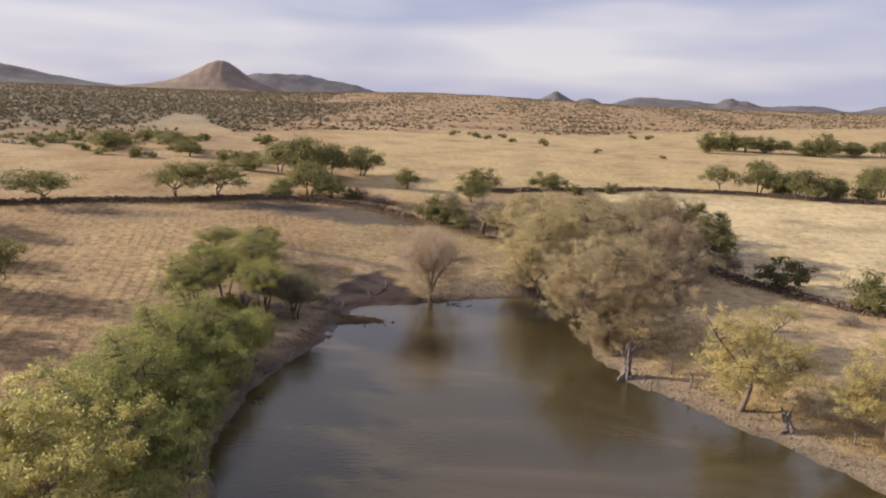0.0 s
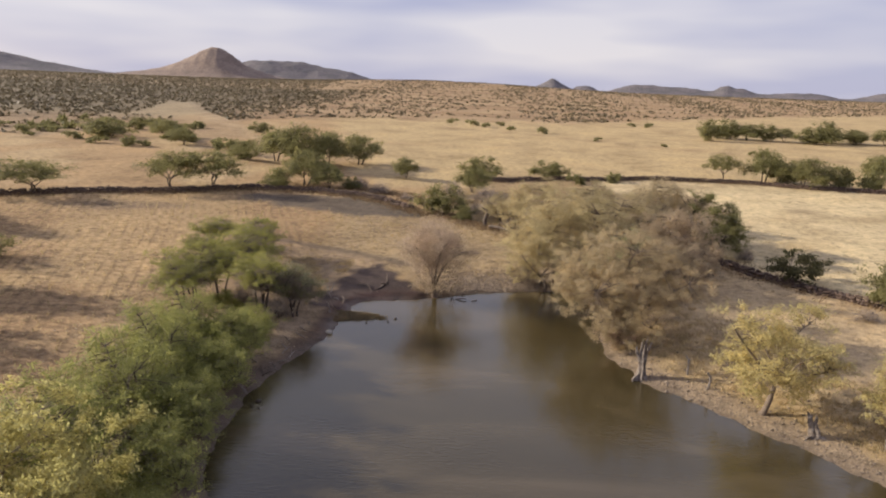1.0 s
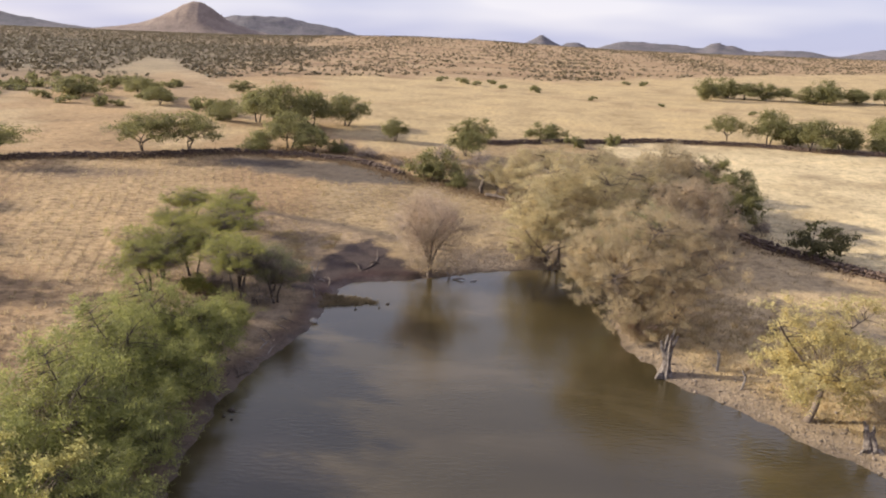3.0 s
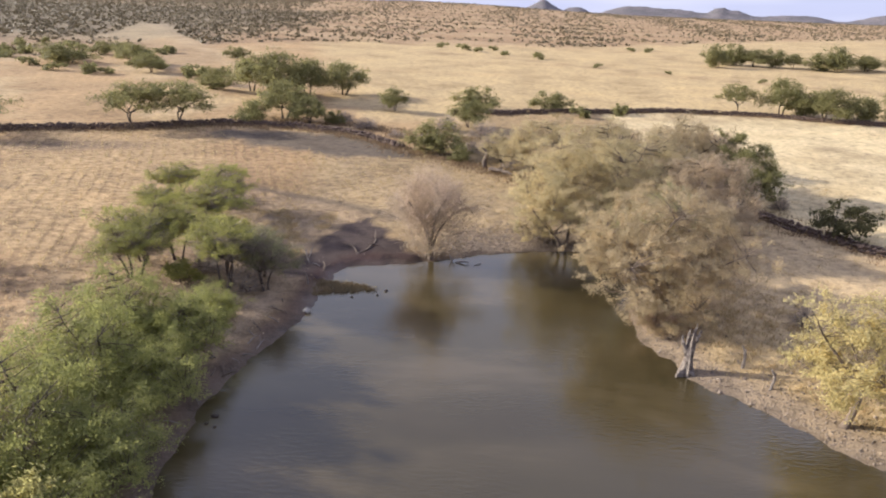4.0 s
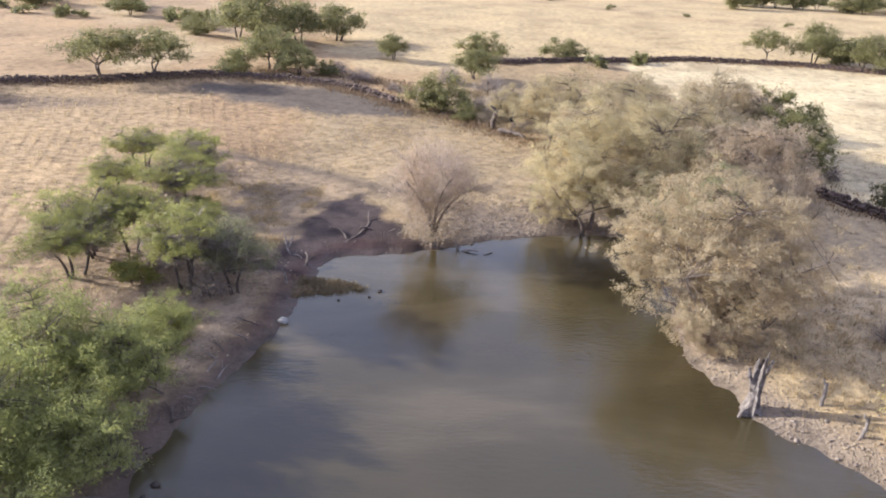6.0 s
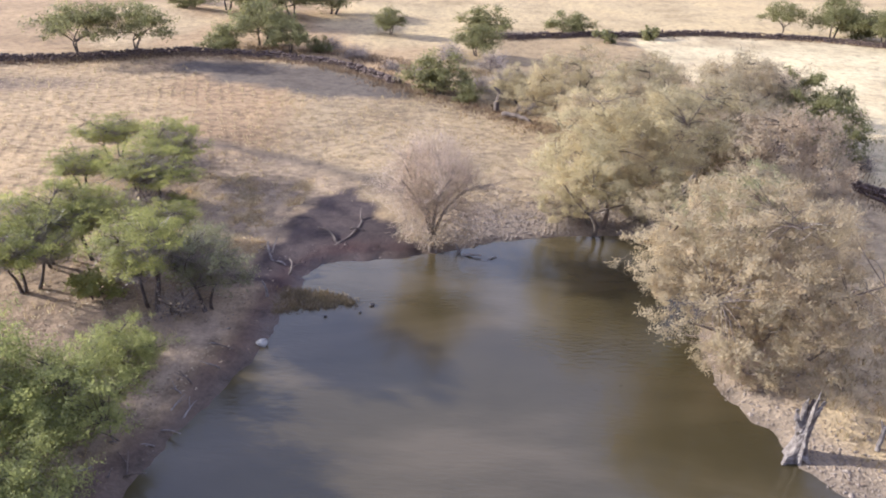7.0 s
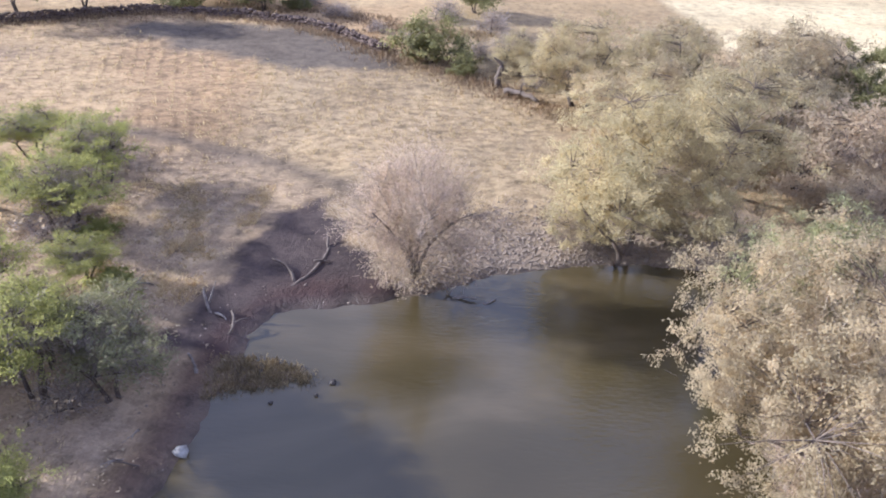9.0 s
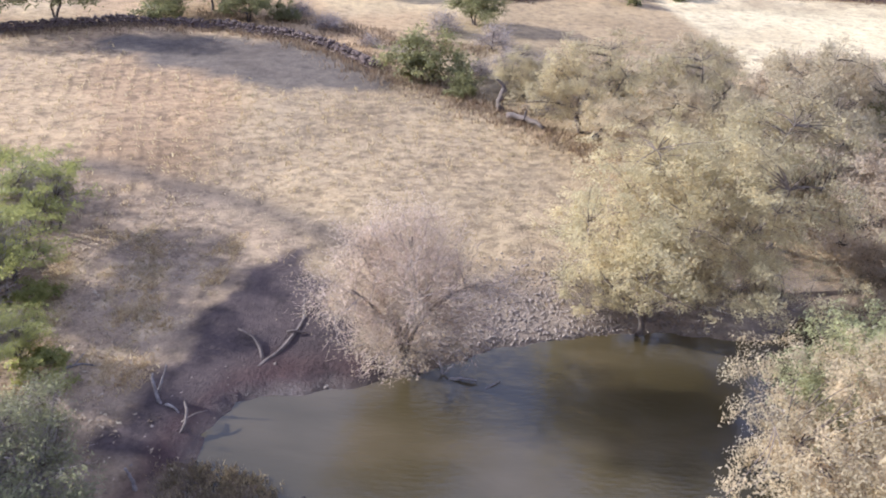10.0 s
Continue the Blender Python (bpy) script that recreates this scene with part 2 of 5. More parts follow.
LEAF_DEEP = leaf_material("thorn_tree_leaf", [(0.0, (0.062, 0.062, 0.030)), (0.5, (0.095, 0.09, 0.043)), (1.0, (0.14, 0.13, 0.062))])
LEAF_OLIVE = leaf_material("grey_willow_leaf", [(0.0, (0.425, 0.347, 0.226)), (0.5, (0.477, 0.390, 0.252)), (1.0, (0.527, 0.432, 0.278))])
LEAF_WILLOW = leaf_material("willow_leaf", [(0.0, (0.450, 0.378, 0.222)), (0.5, (0.517, 0.440, 0.258)), (1.0, (0.590, 0.510, 0.308))])
LEAF_DULL = leaf_material("dull_willow_leaf", [(0.0, (0.395, 0.325, 0.190)), (0.5, (0.455, 0.378, 0.220)), (1.0, (0.520, 0.440, 0.262))])
LEAF_BEIGE = leaf_material("withered_leaf", [(0.0, (0.415, 0.326, 0.228)), (0.5, (0.474, 0.377, 0.265)), (1.0, (0.533, 0.432, 0.308))])
LEAF_YELLOW = leaf_material("autumn_leaf", [(0.0, (0.435, 0.372, 0.180)), (0.5, (0.555, 0.478, 0.235)), (1.0, (0.675, 0.585, 0.290))])
LEAF_BRIGHT = leaf_material("pale_green_leaf", [(0.0, (0.406, 0.370, 0.160)), (0.5, (0.520, 0.475, 0.205)), (1.0, (0.634, 0.580, 0.250))])
LEAF_SCRUB = leaf_material("scrub_leaf", [(0.0, (0.105, 0.085, 0.050)), (0.5, (0.155, 0.125, 0.072)), (1.0, (0.215, 0.172, 0.102))], glow=0.15)
TWIG = leaf_material("dry_twig", [(0.0, (0.24, 0.19, 0.15)), (0.5, (0.38, 0.31, 0.25)), (1.0, (0.52, 0.44, 0.36))], glow=0.1)
TWIG_GREY = leaf_material("grey_twig", [(0.0, (0.195, 0.161, 0.143)), (0.5, (0.325, 0.268, 0.238)), (1.0, (0.455, 0.375, 0.333))], glow=0.1)
TWIG_PALE = leaf_material("pale_twig", [(0.0, (0.50, 0.388, 0.315)), (0.5, (0.59, 0.462, 0.375)), (1.0, (0.68, 0.540, 0.445))], glow=0.55)
LITTER = leaf_material("leaf_litter", [(0.0, (0.12, 0.085, 0.06)), (0.45, (0.27, 0.20, 0.135)), (1.0, (0.47, 0.38, 0.26))], glow=0.1, rough=0.8)
STRAW = leaf_material("dry_grass_blade", [(0.0, (0.36, 0.265, 0.14)), (0.5, (0.48, 0.37, 0.205)), (1.0, (0.60, 0.49, 0.295))], glow=0.5, rough=0.7)
GRASS = leaf_material("short_olive_grass", [(0.0, (0.16, 0.12, 0.07)), (0.5, (0.25, 0.19, 0.11)), (1.0, (0.35, 0.275, 0.165))], glow=0.25, rough=0.7)
REED = leaf_material("dry_weed_blade", [(0.0, (0.17, 0.115, 0.072)), (0.5, (0.26, 0.18, 0.11)), (1.0, (0.37, 0.27, 0.165))], glow=0.2, rough=0.7)


# ---- mesh helpers ----
def raw_mesh(name, verts, faces, mat, smooth=False):
    """A mesh from arrays; all faces have the same number of corners."""
    verts = np.ascontiguousarray(verts, dtype=np.float32)
    faces = np.ascontiguousarray(faces, dtype=np.int32)
    count, corners = faces.shape
    me = bpy.data.meshes.new(name)
    me.vertices.add(len(verts))
    me.vertices.foreach_set("co", verts.ravel())
    me.loops.add(count * corners)
    me.loops.foreach_set("vertex_index", faces.ravel())
    me.polygons.add(count)
    me.polygons.foreach_set("loop_start", np.arange(0, count * corners, corners, dtype=np.int32))
    me.polygons.foreach_set("use_smooth", np.full(count, smooth))
    me.update(calc_edges=True)
    me.materials.append(mat)
    return me


def part(name, me, parent, label=""):
    ob = new(name, me)
    ob.parent = parent
    return tagged(ob, label=label)


class Soup:
    """Collects pieces of one mesh."""

    def __init__(self):
        self.v, self.f, self.n = [], [], 0

    def add(self, v, f):
        self.v.append(v)
        self.f.append(f + self.n)
        self.n += len(v)

    def mesh(self, name, mat, smooth=False):
        return raw_mesh(name, np.concatenate(self.v), np.concatenate(self.f), mat, smooth)


def tube(points, radii, sides, rng=None, rough=0.0, closed=True):
    """A tapered tube along points, closed by small end rings."""
    pts = np.asarray(points, float)
    radii = np.asarray(radii, float)
    along = np.gradient(pts, axis=0)
    along /= np.linalg.norm(along, axis=1)[:, None] + 1e-9
    ref = np.where(np.abs(along[:, 2:3]) > 0.9, np.array([[1.0, 0, 0]]), np.array([[0, 0, 1.0]]))
    u = np.cross(along, ref)
    u /= np.linalg.norm(u, axis=1)[:, None] + 1e-9
    w = np.cross(along, u)
    ang = np.linspace(0, 2 * np.pi, sides, endpoint=False)
    r = np.repeat(radii[:, None], sides, 1)
    if rng is not None and rough:
        r = r * (1 + rng.uniform(-rough, rough, r.shape) * 0.6 + rng.uniform(-rough, rough, (1, sides)) * 1.4)
    v = pts[:, None] + r[..., None] * (np.cos(ang)[None, :, None] * u[:, None] + np.sin(ang)[None, :, None] * w[:, None])
    n = len(pts)
    i, j = np.meshgrid(np.arange(n - 1), np.arange(sides), indexing="ij")
    a, b = i * sides + j, i * sides + (j + 1) % sides
    f = np.stack([a, b, b + sides, a + sides], -1).reshape(-1, 4)
    if not closed:
        return v.reshape(-1, 3), f
    v = np.concatenate([v.reshape(-1, 3), pts[:1], pts[-1:]])
    last = (n - 1) * sides
    cap = [[(k + 1) % sides, k, n * sides, n * sides] for k in range(sides)]
    cap += [[last + k, last + (k + 1) % sides, n * sides + 1, n * sides + 1] for k in range(sides)]
    tri = np.array(cap)
    # the caps are thin quads that meet at the axis
    extra = (v[tri[:, 0]] + v[tri[:, 2]]) / 2
    tri[:, 3] = len(v) + np.arange(len(tri))
    tri = tri[:, [3, 0, 1, 2]]
    return np.concatenate([v, extra]), np.concatenate([f, tri])


def bow(a, b, sag, n=6):
    """A curved line from a to b."""
    a, b = np.asarray(a, float), np.asarray(b, float)
    s = np.linspace(0, 1, n)[:, None]
    return a + (b - a) * s + np.asarray(sag) * (4 * s * (1 - s))


def cards(rng, centres, outward, length, width, out=1.0):
    """Small pointed leaves that lean outward."""
    n = len(centres)
    nrm = outward * out + rng.normal(size=(n, 3)) * 0.62
    nrm /= np.linalg.norm(nrm, axis=1)[:, None] + 1e-9
    side = np.cross(nrm, rng.normal(size=(n, 3)))
    side /= np.linalg.norm(side, axis=1)[:, None] + 1e-9
    over = np.cross(nrm, side)
    size = rng.uniform(0.6, 1.3, (n, 1))
    a, b = side * length * size / 2, over * width * size * 0.68
    v = np.stack([centres - a, centres + a * 0.25 + b, centres + a - b * 0.5], 1).reshape(-1, 3)
    return v, np.arange(3 * n).reshape(-1, 3)


def slivers(rng, centres, ways, length, width):
    """Thin twigs: long narrow quads along ways."""
    n = len(centres)
    ways = ways / (np.linalg.norm(ways, axis=1)[:, None] + 1e-9)
    side = np.cross(ways, rng.normal(size=(n, 3)))
    side /= np.linalg.norm(side, axis=1)[:, None] + 1e-9
    half = ways * length * rng.uniform(0.5, 1.3, (n, 1)) / 2
    wide = side * width / 2
    v = np.stack([centres - half - wide, centres - half + wide, centres + half + wide * 0.3, centres + half - wide * 0.3], 1)
    return v.reshape(-1, 3), np.arange(4 * n).reshape(-1, 4)


def waves(x, y, seed, scale, octaves=4):
    """Smooth noise of about -1 to 1 from crossed sine waves."""
    rng = np.random.default_rng(seed)
    total = np.zeros(np.shape(x))
    amp, norm = 1.0, 0.0
    for _ in range(octaves):
        for _ in range(3):
            a, p = rng.uniform(0, 2 * np.pi, 2)
            k = 2 * np.pi / scale * rng.uniform(0.7, 1.3)
            total = total + amp * np.sin(k * (np.cos(a) * x + np.sin(a) * y) + p)
        norm += amp * 1.7
        amp, scale = amp * 0.55, scale * 0.47
    return total / norm


ICO = bmesh.new()
bmesh.ops.create_icosphere(ICO, subdivisions=1, radius=1.0)
ICO_V = np.array([v.co[:] for v in ICO.verts])
ICO_F = np.array([[v.index for v in f.verts] for f in ICO.faces])
ICO.free()


def pebbles(rng, centres, sizes, flat=0.65):
    """Many uneven stones as one soup of triangles."""
    n = len(centres)
    v = ICO_V[None] * (1 + rng.uniform(-0.28, 0.28, (n, len(ICO_V), 1)))
    v = v * np.stack([rng.uniform(0.75, 1.3, n), rng.uniform(0.7, 1.1, n), rng.uniform(0.8, 1.1, n) * flat], -1)[:, None]
    a = rng.uniform(0, 2 * np.pi, n)
    c, s = np.cos(a)[:, None], np.sin(a)[:, None]
    v = np.stack([v[..., 0] * c - v[..., 1] * s, v[..., 0] * s + v[..., 1] * c, v[..., 2]], -1)
    v = v * sizes[:, None, None] + centres[:, None]
    f = ICO_F[None] + (np.arange(n) * len(ICO_V))[:, None, None]
    return v.reshape(-1, 3), f.reshape(-1, 3)


# ---- the land ----
SHORE = [(-5, 3), (-6.2, 14), (-7.4, 24), (-8.9, 28), (-9.1, 31.5), (-8.9, 34.5), (-8.4, 37.5), (-7.7, 39.7), (-7.0, 41.8),
         (-6.9, 43.9), (-6.7, 45.1), (-6.55, 46.0), (-6.3, 47.1), (-6.5, 48.2), (-5.8, 49.5), (-3.5, 50.2),
         (-1.6, 50.8), (0.3, 51.5), (1.6, 52.4), (3.5, 53.2), (5.4, 53.8), (7.5, 54.0), (9.6, 53.6), (12.0, 53.8),
         (13.6, 55.2), (14.0, 53.6), (12.4, 50.5), (10.6, 47.0), (9.6, 44.6), (9.3, 42.4), (9.7, 39.7), (10.2, 38.1), (11.0, 36.9),
         (12.3, 35.5), (14.2, 32.8), (16.0, 30.6), (17.3, 28.6), (18.2, 27.0), (20, 20), (17, 8), (7, 2)]


def outline_distance(outline, x, y):
    """Metres from a closed outline, negative within it."""
    best = np.full(np.shape(x), 1e9)
    inside = np.zeros(np.shape(x), bool)
    for (ax, ay), (bx, by) in zip(outline, outline[1:] + outline[:1]):
        ux, uy = bx - ax, by - ay
        k = np.clip(((x - ax) * ux + (y - ay) * uy) / (ux * ux + uy * uy), 0, 1)
        best = np.minimum(best, np.hypot(x - ax - k * ux, y - ay - k * uy))
        crosses = (ay > y) != (by > y)
        inside ^= crosses & (x < ax + (y - ay) / (by - ay if by != ay else 1e-9) * ux)
    return np.where(inside, -best, best)


def shore_distance(x, y):
    """Metres from the pond's edge, negative on the water."""
    edge = outline_distance(SHORE, x, y)
    return edge + 0.28 * waves(x, y, 5, 3.4, 3) * np.exp(-(edge / 3.0) ** 2)


SPIT = [(-7.1, 46.6), (-6.9, 45.3), (-5.3, 45.4), (-3.4, 45.7), (-3.7, 46.7), (-5.5, 47.2)]
MUD_FLAT = [(-9.0, 47.0), (-8.5, 49.8), (-8.0, 52.0), (-7.7, 54.4), (-6.6, 56.3), (-5.3, 57.4), (-4.3, 55.6), (-2.7, 52.8), (-1.2, 51.4), (-3.0, 49.5), (-6.5, 46.5)]
TRAMPLED = [(-17.5, 62.6), (-11.4, 61.4), (-6.0, 59.0), (-4.4, 57.5), (-7.5, 55.0), (-8.3, 50.0), (-9.0, 46.5), (-13.5, 49.0)]
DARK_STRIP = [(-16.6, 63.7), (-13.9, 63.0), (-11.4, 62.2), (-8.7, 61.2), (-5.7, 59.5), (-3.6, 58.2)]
# outline of the shade below the left wall, painted into the ground colour
FIELD_SHADE = [(-25.5, 83.4), (-19, 79.0), (-14.6, 77.2), (-9.2, 75.8), (-3.9, 76.6), (-3.2, 79.4), (-6, 82.6), (-9, 84.8), (-13, 86.2), (-18, 86.6), (-22, 85.6)]


def step(a, b, v):
    k = np.clip((v - a) / (b - a), 0, 1)
    return k * k * (3 - 2 * k)


def height(x, y):
    """The lie of the land, water level at 0."""
    x, y = np.asarray(x, float), np.asarray(y, float)
    d = shore_distance(x, y)
    out = np.maximum(d, 0)
    left = np.clip(-x - 8, 0, 60)
    z = 0.42 * (1 - np.exp(-out / 1.6)) + 0.026 * np.minimum(out, 90) + 0.0205 * np.clip(out - 90, 0, 800) + 0.004 * np.maximum(out - 890, 0) + 0.010 * left
    z = z + 8.0 * np.exp(-((x + 20) / 170) ** 2 - ((y - 850) / 330) ** 2)
    shoal = step(0.35, -0.35, outline_distance(SPIT, x, y))
    z = np.where(d < 0, np.maximum(-1.3, d * 0.22), z)
    return z * (1 - shoal) + shoal * (0.04 + 0.07 * waves(x, y, 17, 1.7, 2) - 0.015 * np.clip(x + 6.5, 0, 3))


def along(line, x, y):
    """Distance from a polyline."""
    best = np.full(np.shape(x), 1e9)
    for (ax, ay), (bx, by) in zip(line, line[1:]):
        ux, uy = bx - ax, by - ay
        k = np.clip(((x - ax) * ux + (y - ay) * uy) / (ux * ux + uy * uy), 0, 1)
        best = np.minimum(best, np.hypot(x - ax - k * ux, y - ay - k * uy))
    return best


WEDGE = [(-92, 190), (-102, 234), (-118, 283), (-103, 269), (-76, 212), (-79, 198)]
FALLOW = [(-79, 198), (-76, 210), (-46, 158), (-42, 137), (-54, 144)]
WALL_LEFT = [(-64, 66), (-52, 72), (-41, 78.5), (-33, 83.3), (-28.3, 86.2), (-23.4, 88.4), (-17.7, 89.0), (-11.5, 87.2), (-7.9, 84.7), (-4.8, 81.2)]
WALL_BACK = [(5, 104.5), (14, 108), (30, 112), (38, 112.4), (45, 111.5), (54, 106.5), (66, 103), (95, 97)]
WALL_RIGHT = [(40, 43), (33.5, 47.2), (29.4, 51), (27, 54.3), (25.1, 57.6), (23.7, 61), (22.3, 64.5), (21.6, 66.5)]
TRACK = [(-103, 269), (-77, 213), (-63, 188), (-46, 160), (-40, 144), (-34, 126), (-25, 104)]


def wall_side(x):
    """How far north the left-hand field and the meadow reach at x."""
    xs, ys = zip(*WALL_LEFT)
    return np.interp(x, xs + (3.0, 12.0), ys + (78.0, 76.0))


def scrub_edge(x):
    """Where the open fields end and the scrub begins."""
    return np.interp(x, (-140, -98, -76, -66, -58, -40, -7, 43, 85, 159, 235, 600), (70, 118, 140, 170, 190, 226, 237, 250, 290, 354, 409, 560))


def cover(x, y):
    """The ground's colour with the field's shade painted in, the furrows' strength and the wetness at a place."""
    d = shore_distance(x, y)
    n1, n2 = waves(x, y, 3, 26, 4), waves(x, y, 4, 6, 3)
    col = np.zeros((*np.shape(x), 3))
    col[:] = (0.345, 0.250, 0.135)

    def lay(mask, colour):
        col[:] = col * (1 - mask[..., None]) + np.array(colour) * mask[..., None]

    far = wall_side(x)
    field = step(-12.5, -15.0, x + 0.7 * n2 - np.clip((y - 57.5) * 2.2, 0, 17)) * step(1.0, -1.0, y - far)
    lay(field, (0.415, 0.298, 0.165))
    lay(field * step(0.1, 0.7, n1), (0.36, 0.245, 0.135))
    # two patches of shade on the field, painted as darker ground colour
    broad_shade = step(0.9, -0.7, outline_distance(FIELD_SHADE, x, y) + 0.9 * n2)
    west_shade = np.exp(-(((x + 33.5) / 6.5) ** 2 + ((y - 74 - 0.35 * (x + 33.5) + 0.5 * n2) / 2.6) ** 2) ** 2)
    lay(0.8 * west_shade, (0.20, 0.145, 0.10))
    meadow = step(-14, -9, x) * step(9, 5, x) * step(54, 57, y) * step(1, -1, y - far)
    lay(0.7 * meadow, (0.325, 0.25, 0.152))
    # the larger painted shade goes over the meadow colour
    lay(0.95 * broad_shade, (0.122, 0.097, 0.074))
    grove = np.exp(-(((x + 13) / 5.5) ** 2 + ((y - 47) / 10.5) ** 2))
    lay(0.7 * np.clip(grove * 1.3, 0, 1), (0.315, 0.232, 0.158))
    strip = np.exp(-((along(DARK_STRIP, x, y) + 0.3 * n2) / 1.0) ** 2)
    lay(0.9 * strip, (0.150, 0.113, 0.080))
    lay(0.75 * step(0.8, -0.8, outline_distance(TRAMPLED, x, y) + 0.6 * n2), (0.285, 0.210, 0.138))
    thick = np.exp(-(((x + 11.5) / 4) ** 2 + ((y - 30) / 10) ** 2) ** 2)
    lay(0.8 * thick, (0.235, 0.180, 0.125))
    behind = step(-1, 1.5, y - far) * step(2, -4, x + 0.2 * (y - 90))
    lay(behind, (0.40, 0.275, 0.145))
    lay(behind * step(0.0, 0.6, n1), (0.45, 0.335, 0.185))
    creek = np.exp(-((x - 4 + 0.25 * (y - 80)) / 5.0) ** 2) * step(70, 76, y) * step(100, 88, y)
    lay(0.7 * creek, (0.30, 0.235, 0.13))
    right_line = np.interp(y, (40, 47, 51, 57.6, 64.5, 70, 90, 112), (42, 33.5, 29.4, 25.1, 22.3, 20.5, 22, 20))
    bank = step(10.5, 13.5, x) * step(0.5, -1.0, x - right_line) * step(62, 56, y) * step(3.0, 5.0, d)
    lay(0.85 * bank, (0.53, 0.405, 0.245))
    pale = step(-0.5, 1.0, x - right_line) * step(1, -1, y - np.interp(x, *zip(*WALL_BACK)))
    lay(pale, (0.60, 0.490, 0.295))
    lay(pale * step(0.25, 0.8, waves(x, y * 2.2, 8, 24, 3)) * 0.5, (0.42, 0.32, 0.18))
    scar = np.exp(-(((x - 41.5) / 3.6) ** 2 + ((y - 88 - 0.15 * (x - 41)) / 1.5) ** 2) ** 2)
    lay(0.6 * scar, (0.30, 0.225, 0.13))
    gold = step(-2, 3, y - np.where(x < 5, np.maximum(far, 98), np.interp(x, *zip(*WALL_BACK)))) * step(-18, -8, x + 0.25 * (y - 110))
    lay(gold, (0.485, 0.370, 0.200))
    lay(gold * step(0.2, 0.9, waves(x * 0.35, y * 2, 9, 30, 3)) * 0.4, (0.42, 0.295, 0.155))
    seam = np.exp(-(along([(-10, 205), (11, 198), (45, 168), (81, 140), (120, 120)], x, y) / 1.6) ** 2)
    lay(0.6 * seam, (0.26, 0.175, 0.10))
    scrub = step(-6, 6, y - scrub_edge(x) + 10 * n1)
    lay(scrub, (0.335, 0.228, 0.128))
    lay(scrub * step(-0.1, 0.5, waves(x, y * 2.5, 12, 120, 4)) * 0.7, (0.44, 0.325, 0.19))
    lay(scrub * step(-30, -130, x + 0.1 * y) * 0.65, (0.205, 0.165, 0.105))
    lay(scrub * step(-50, -90, x) * step(520, 420, y) * step(170, 215, y) * 0.7, (0.150, 0.128, 0.085))
    fallow = step(2, -2, outline_distance(FALLOW, x, y))
    lay(0.9 * fallow, (0.37, 0.265, 0.150))
    wedge = step(3, -3, outline_distance(WEDGE, x, y) + 3 * n1)
    lay(0.45 * wedge, (0.50, 0.40, 0.245))
    path = np.exp(-(along(TRACK, x, y) / (0.8 + 0.006 * np.maximum(y - 100, 0))) ** 2)
    lay(0.5 * path * step(-0.5, 0.4, n2 + 0.3), (0.56, 0.46, 0.30))
    # the banks
    lay(step(4.5, 1.0, d + 0.8 * n2) * 0.6, (0.30, 0.228, 0.152))
    sunny = step(1.2, 2.2, d + 0.6 * n2) * step(9.0, 5.5, d) * step(8, 10, x) * step(46, 42, y)
    lay(0.8 * sunny, (0.46, 0.352, 0.20))
    stony = step(5.5, 1.5, d + 0.8 * n2) * step(-1.5, 1.0, x) * step(46, 50, y)
    lay(0.85 * stony, (0.225, 0.182, 0.142))
    gravel = step(2.4, 0.9, d + 0.5 * n2) * step(8, 9.5, x)
    lay(0.85 * gravel, (0.275, 0.218, 0.158))
    near_left = step(-2, -5, x)
    lay(0.7 * near_left * step(0.9, 1.8, d + 0.4 * n2) * step(5.5, 3.5, d) * step(46, 43, y) * step(28, 33, y), (0.46, 0.365, 0.270))
    mud = step(1.3, 0.4, d + 0.5 * n2) * near_left
    lay(0.85 * mud * (1 - 0.6 * step(43.5, 46, y) * step(0.3, 1.2, d)), (0.118, 0.084, 0.068))
    straw = step(0.5, -0.5, outline_distance([(-13.0, 56.5), (-8.6, 56.2), (-8.0, 53.0), (-8.9, 49.6), (-12.6, 50.0)], x, y) + 0.5 * n2) * step(-0.25, 0.35, waves(x, y, 15, 2.4, 3))
    lay(0.9 * straw, (0.50, 0.385, 0.240))
    black = step(0.35, -0.35, outline_distance(MUD_FLAT, x, y) + 0.45 * waves(x, y, 14, 2.6, 3))
    lay(0.95 * black, (0.060, 0.044, 0.044))
    red = step(1.9, 0.2, d + 0.5 * n2) * step(-0.6, -2.4, x) * step(40.5, 43, y) * (0.55 + 0.45 * step(44.5, 46, y))
    lay(0.8 * red, (0.062, 0.031, 0.026))
    lay(0.55 * step(0.42, 0.05, d), (0.105, 0.082, 0.062))
    spit = step(0.5, -0.1, outline_distance(SPIT, x, y)) * step(-0.4, 0.4, waves(x, y, 17, 1.7, 2))
    lay(0.8 * spit, (0.185, 0.135, 0.082))
    wet = np.clip(0.4 * step(0.4, 0.0, d) + 0.55 * mud * step(1.0, 0.0, d) + 0.4 * red * step(1.0, 0.0, d), 0, 1)
    open_field = np.maximum(field, meadow) * (1 - broad_shade) * (1 - 0.7 * strip) * step(0.5, -0.5, 1.5 - d)
    worn = step(-0.35, 0.75, waves(x, y, 19, 11, 4))
    rows = open_field * np.where(x < -12, 1.0, 0.45) * ((0.18 + 0.46 * worn) * step(62, 52, y) + (0.05 + 0.42 * worn ** 1.5) * step(52, 62, y)) * step(0, -1.5, x - 4.5)
    wisps = np.clip(0.25 + 0.45 * open_field - 0.1 * pale, 0, 1) * step(0.5, 2.0, d)
    return col, np.clip(rows, 0, 1), wet, wisps


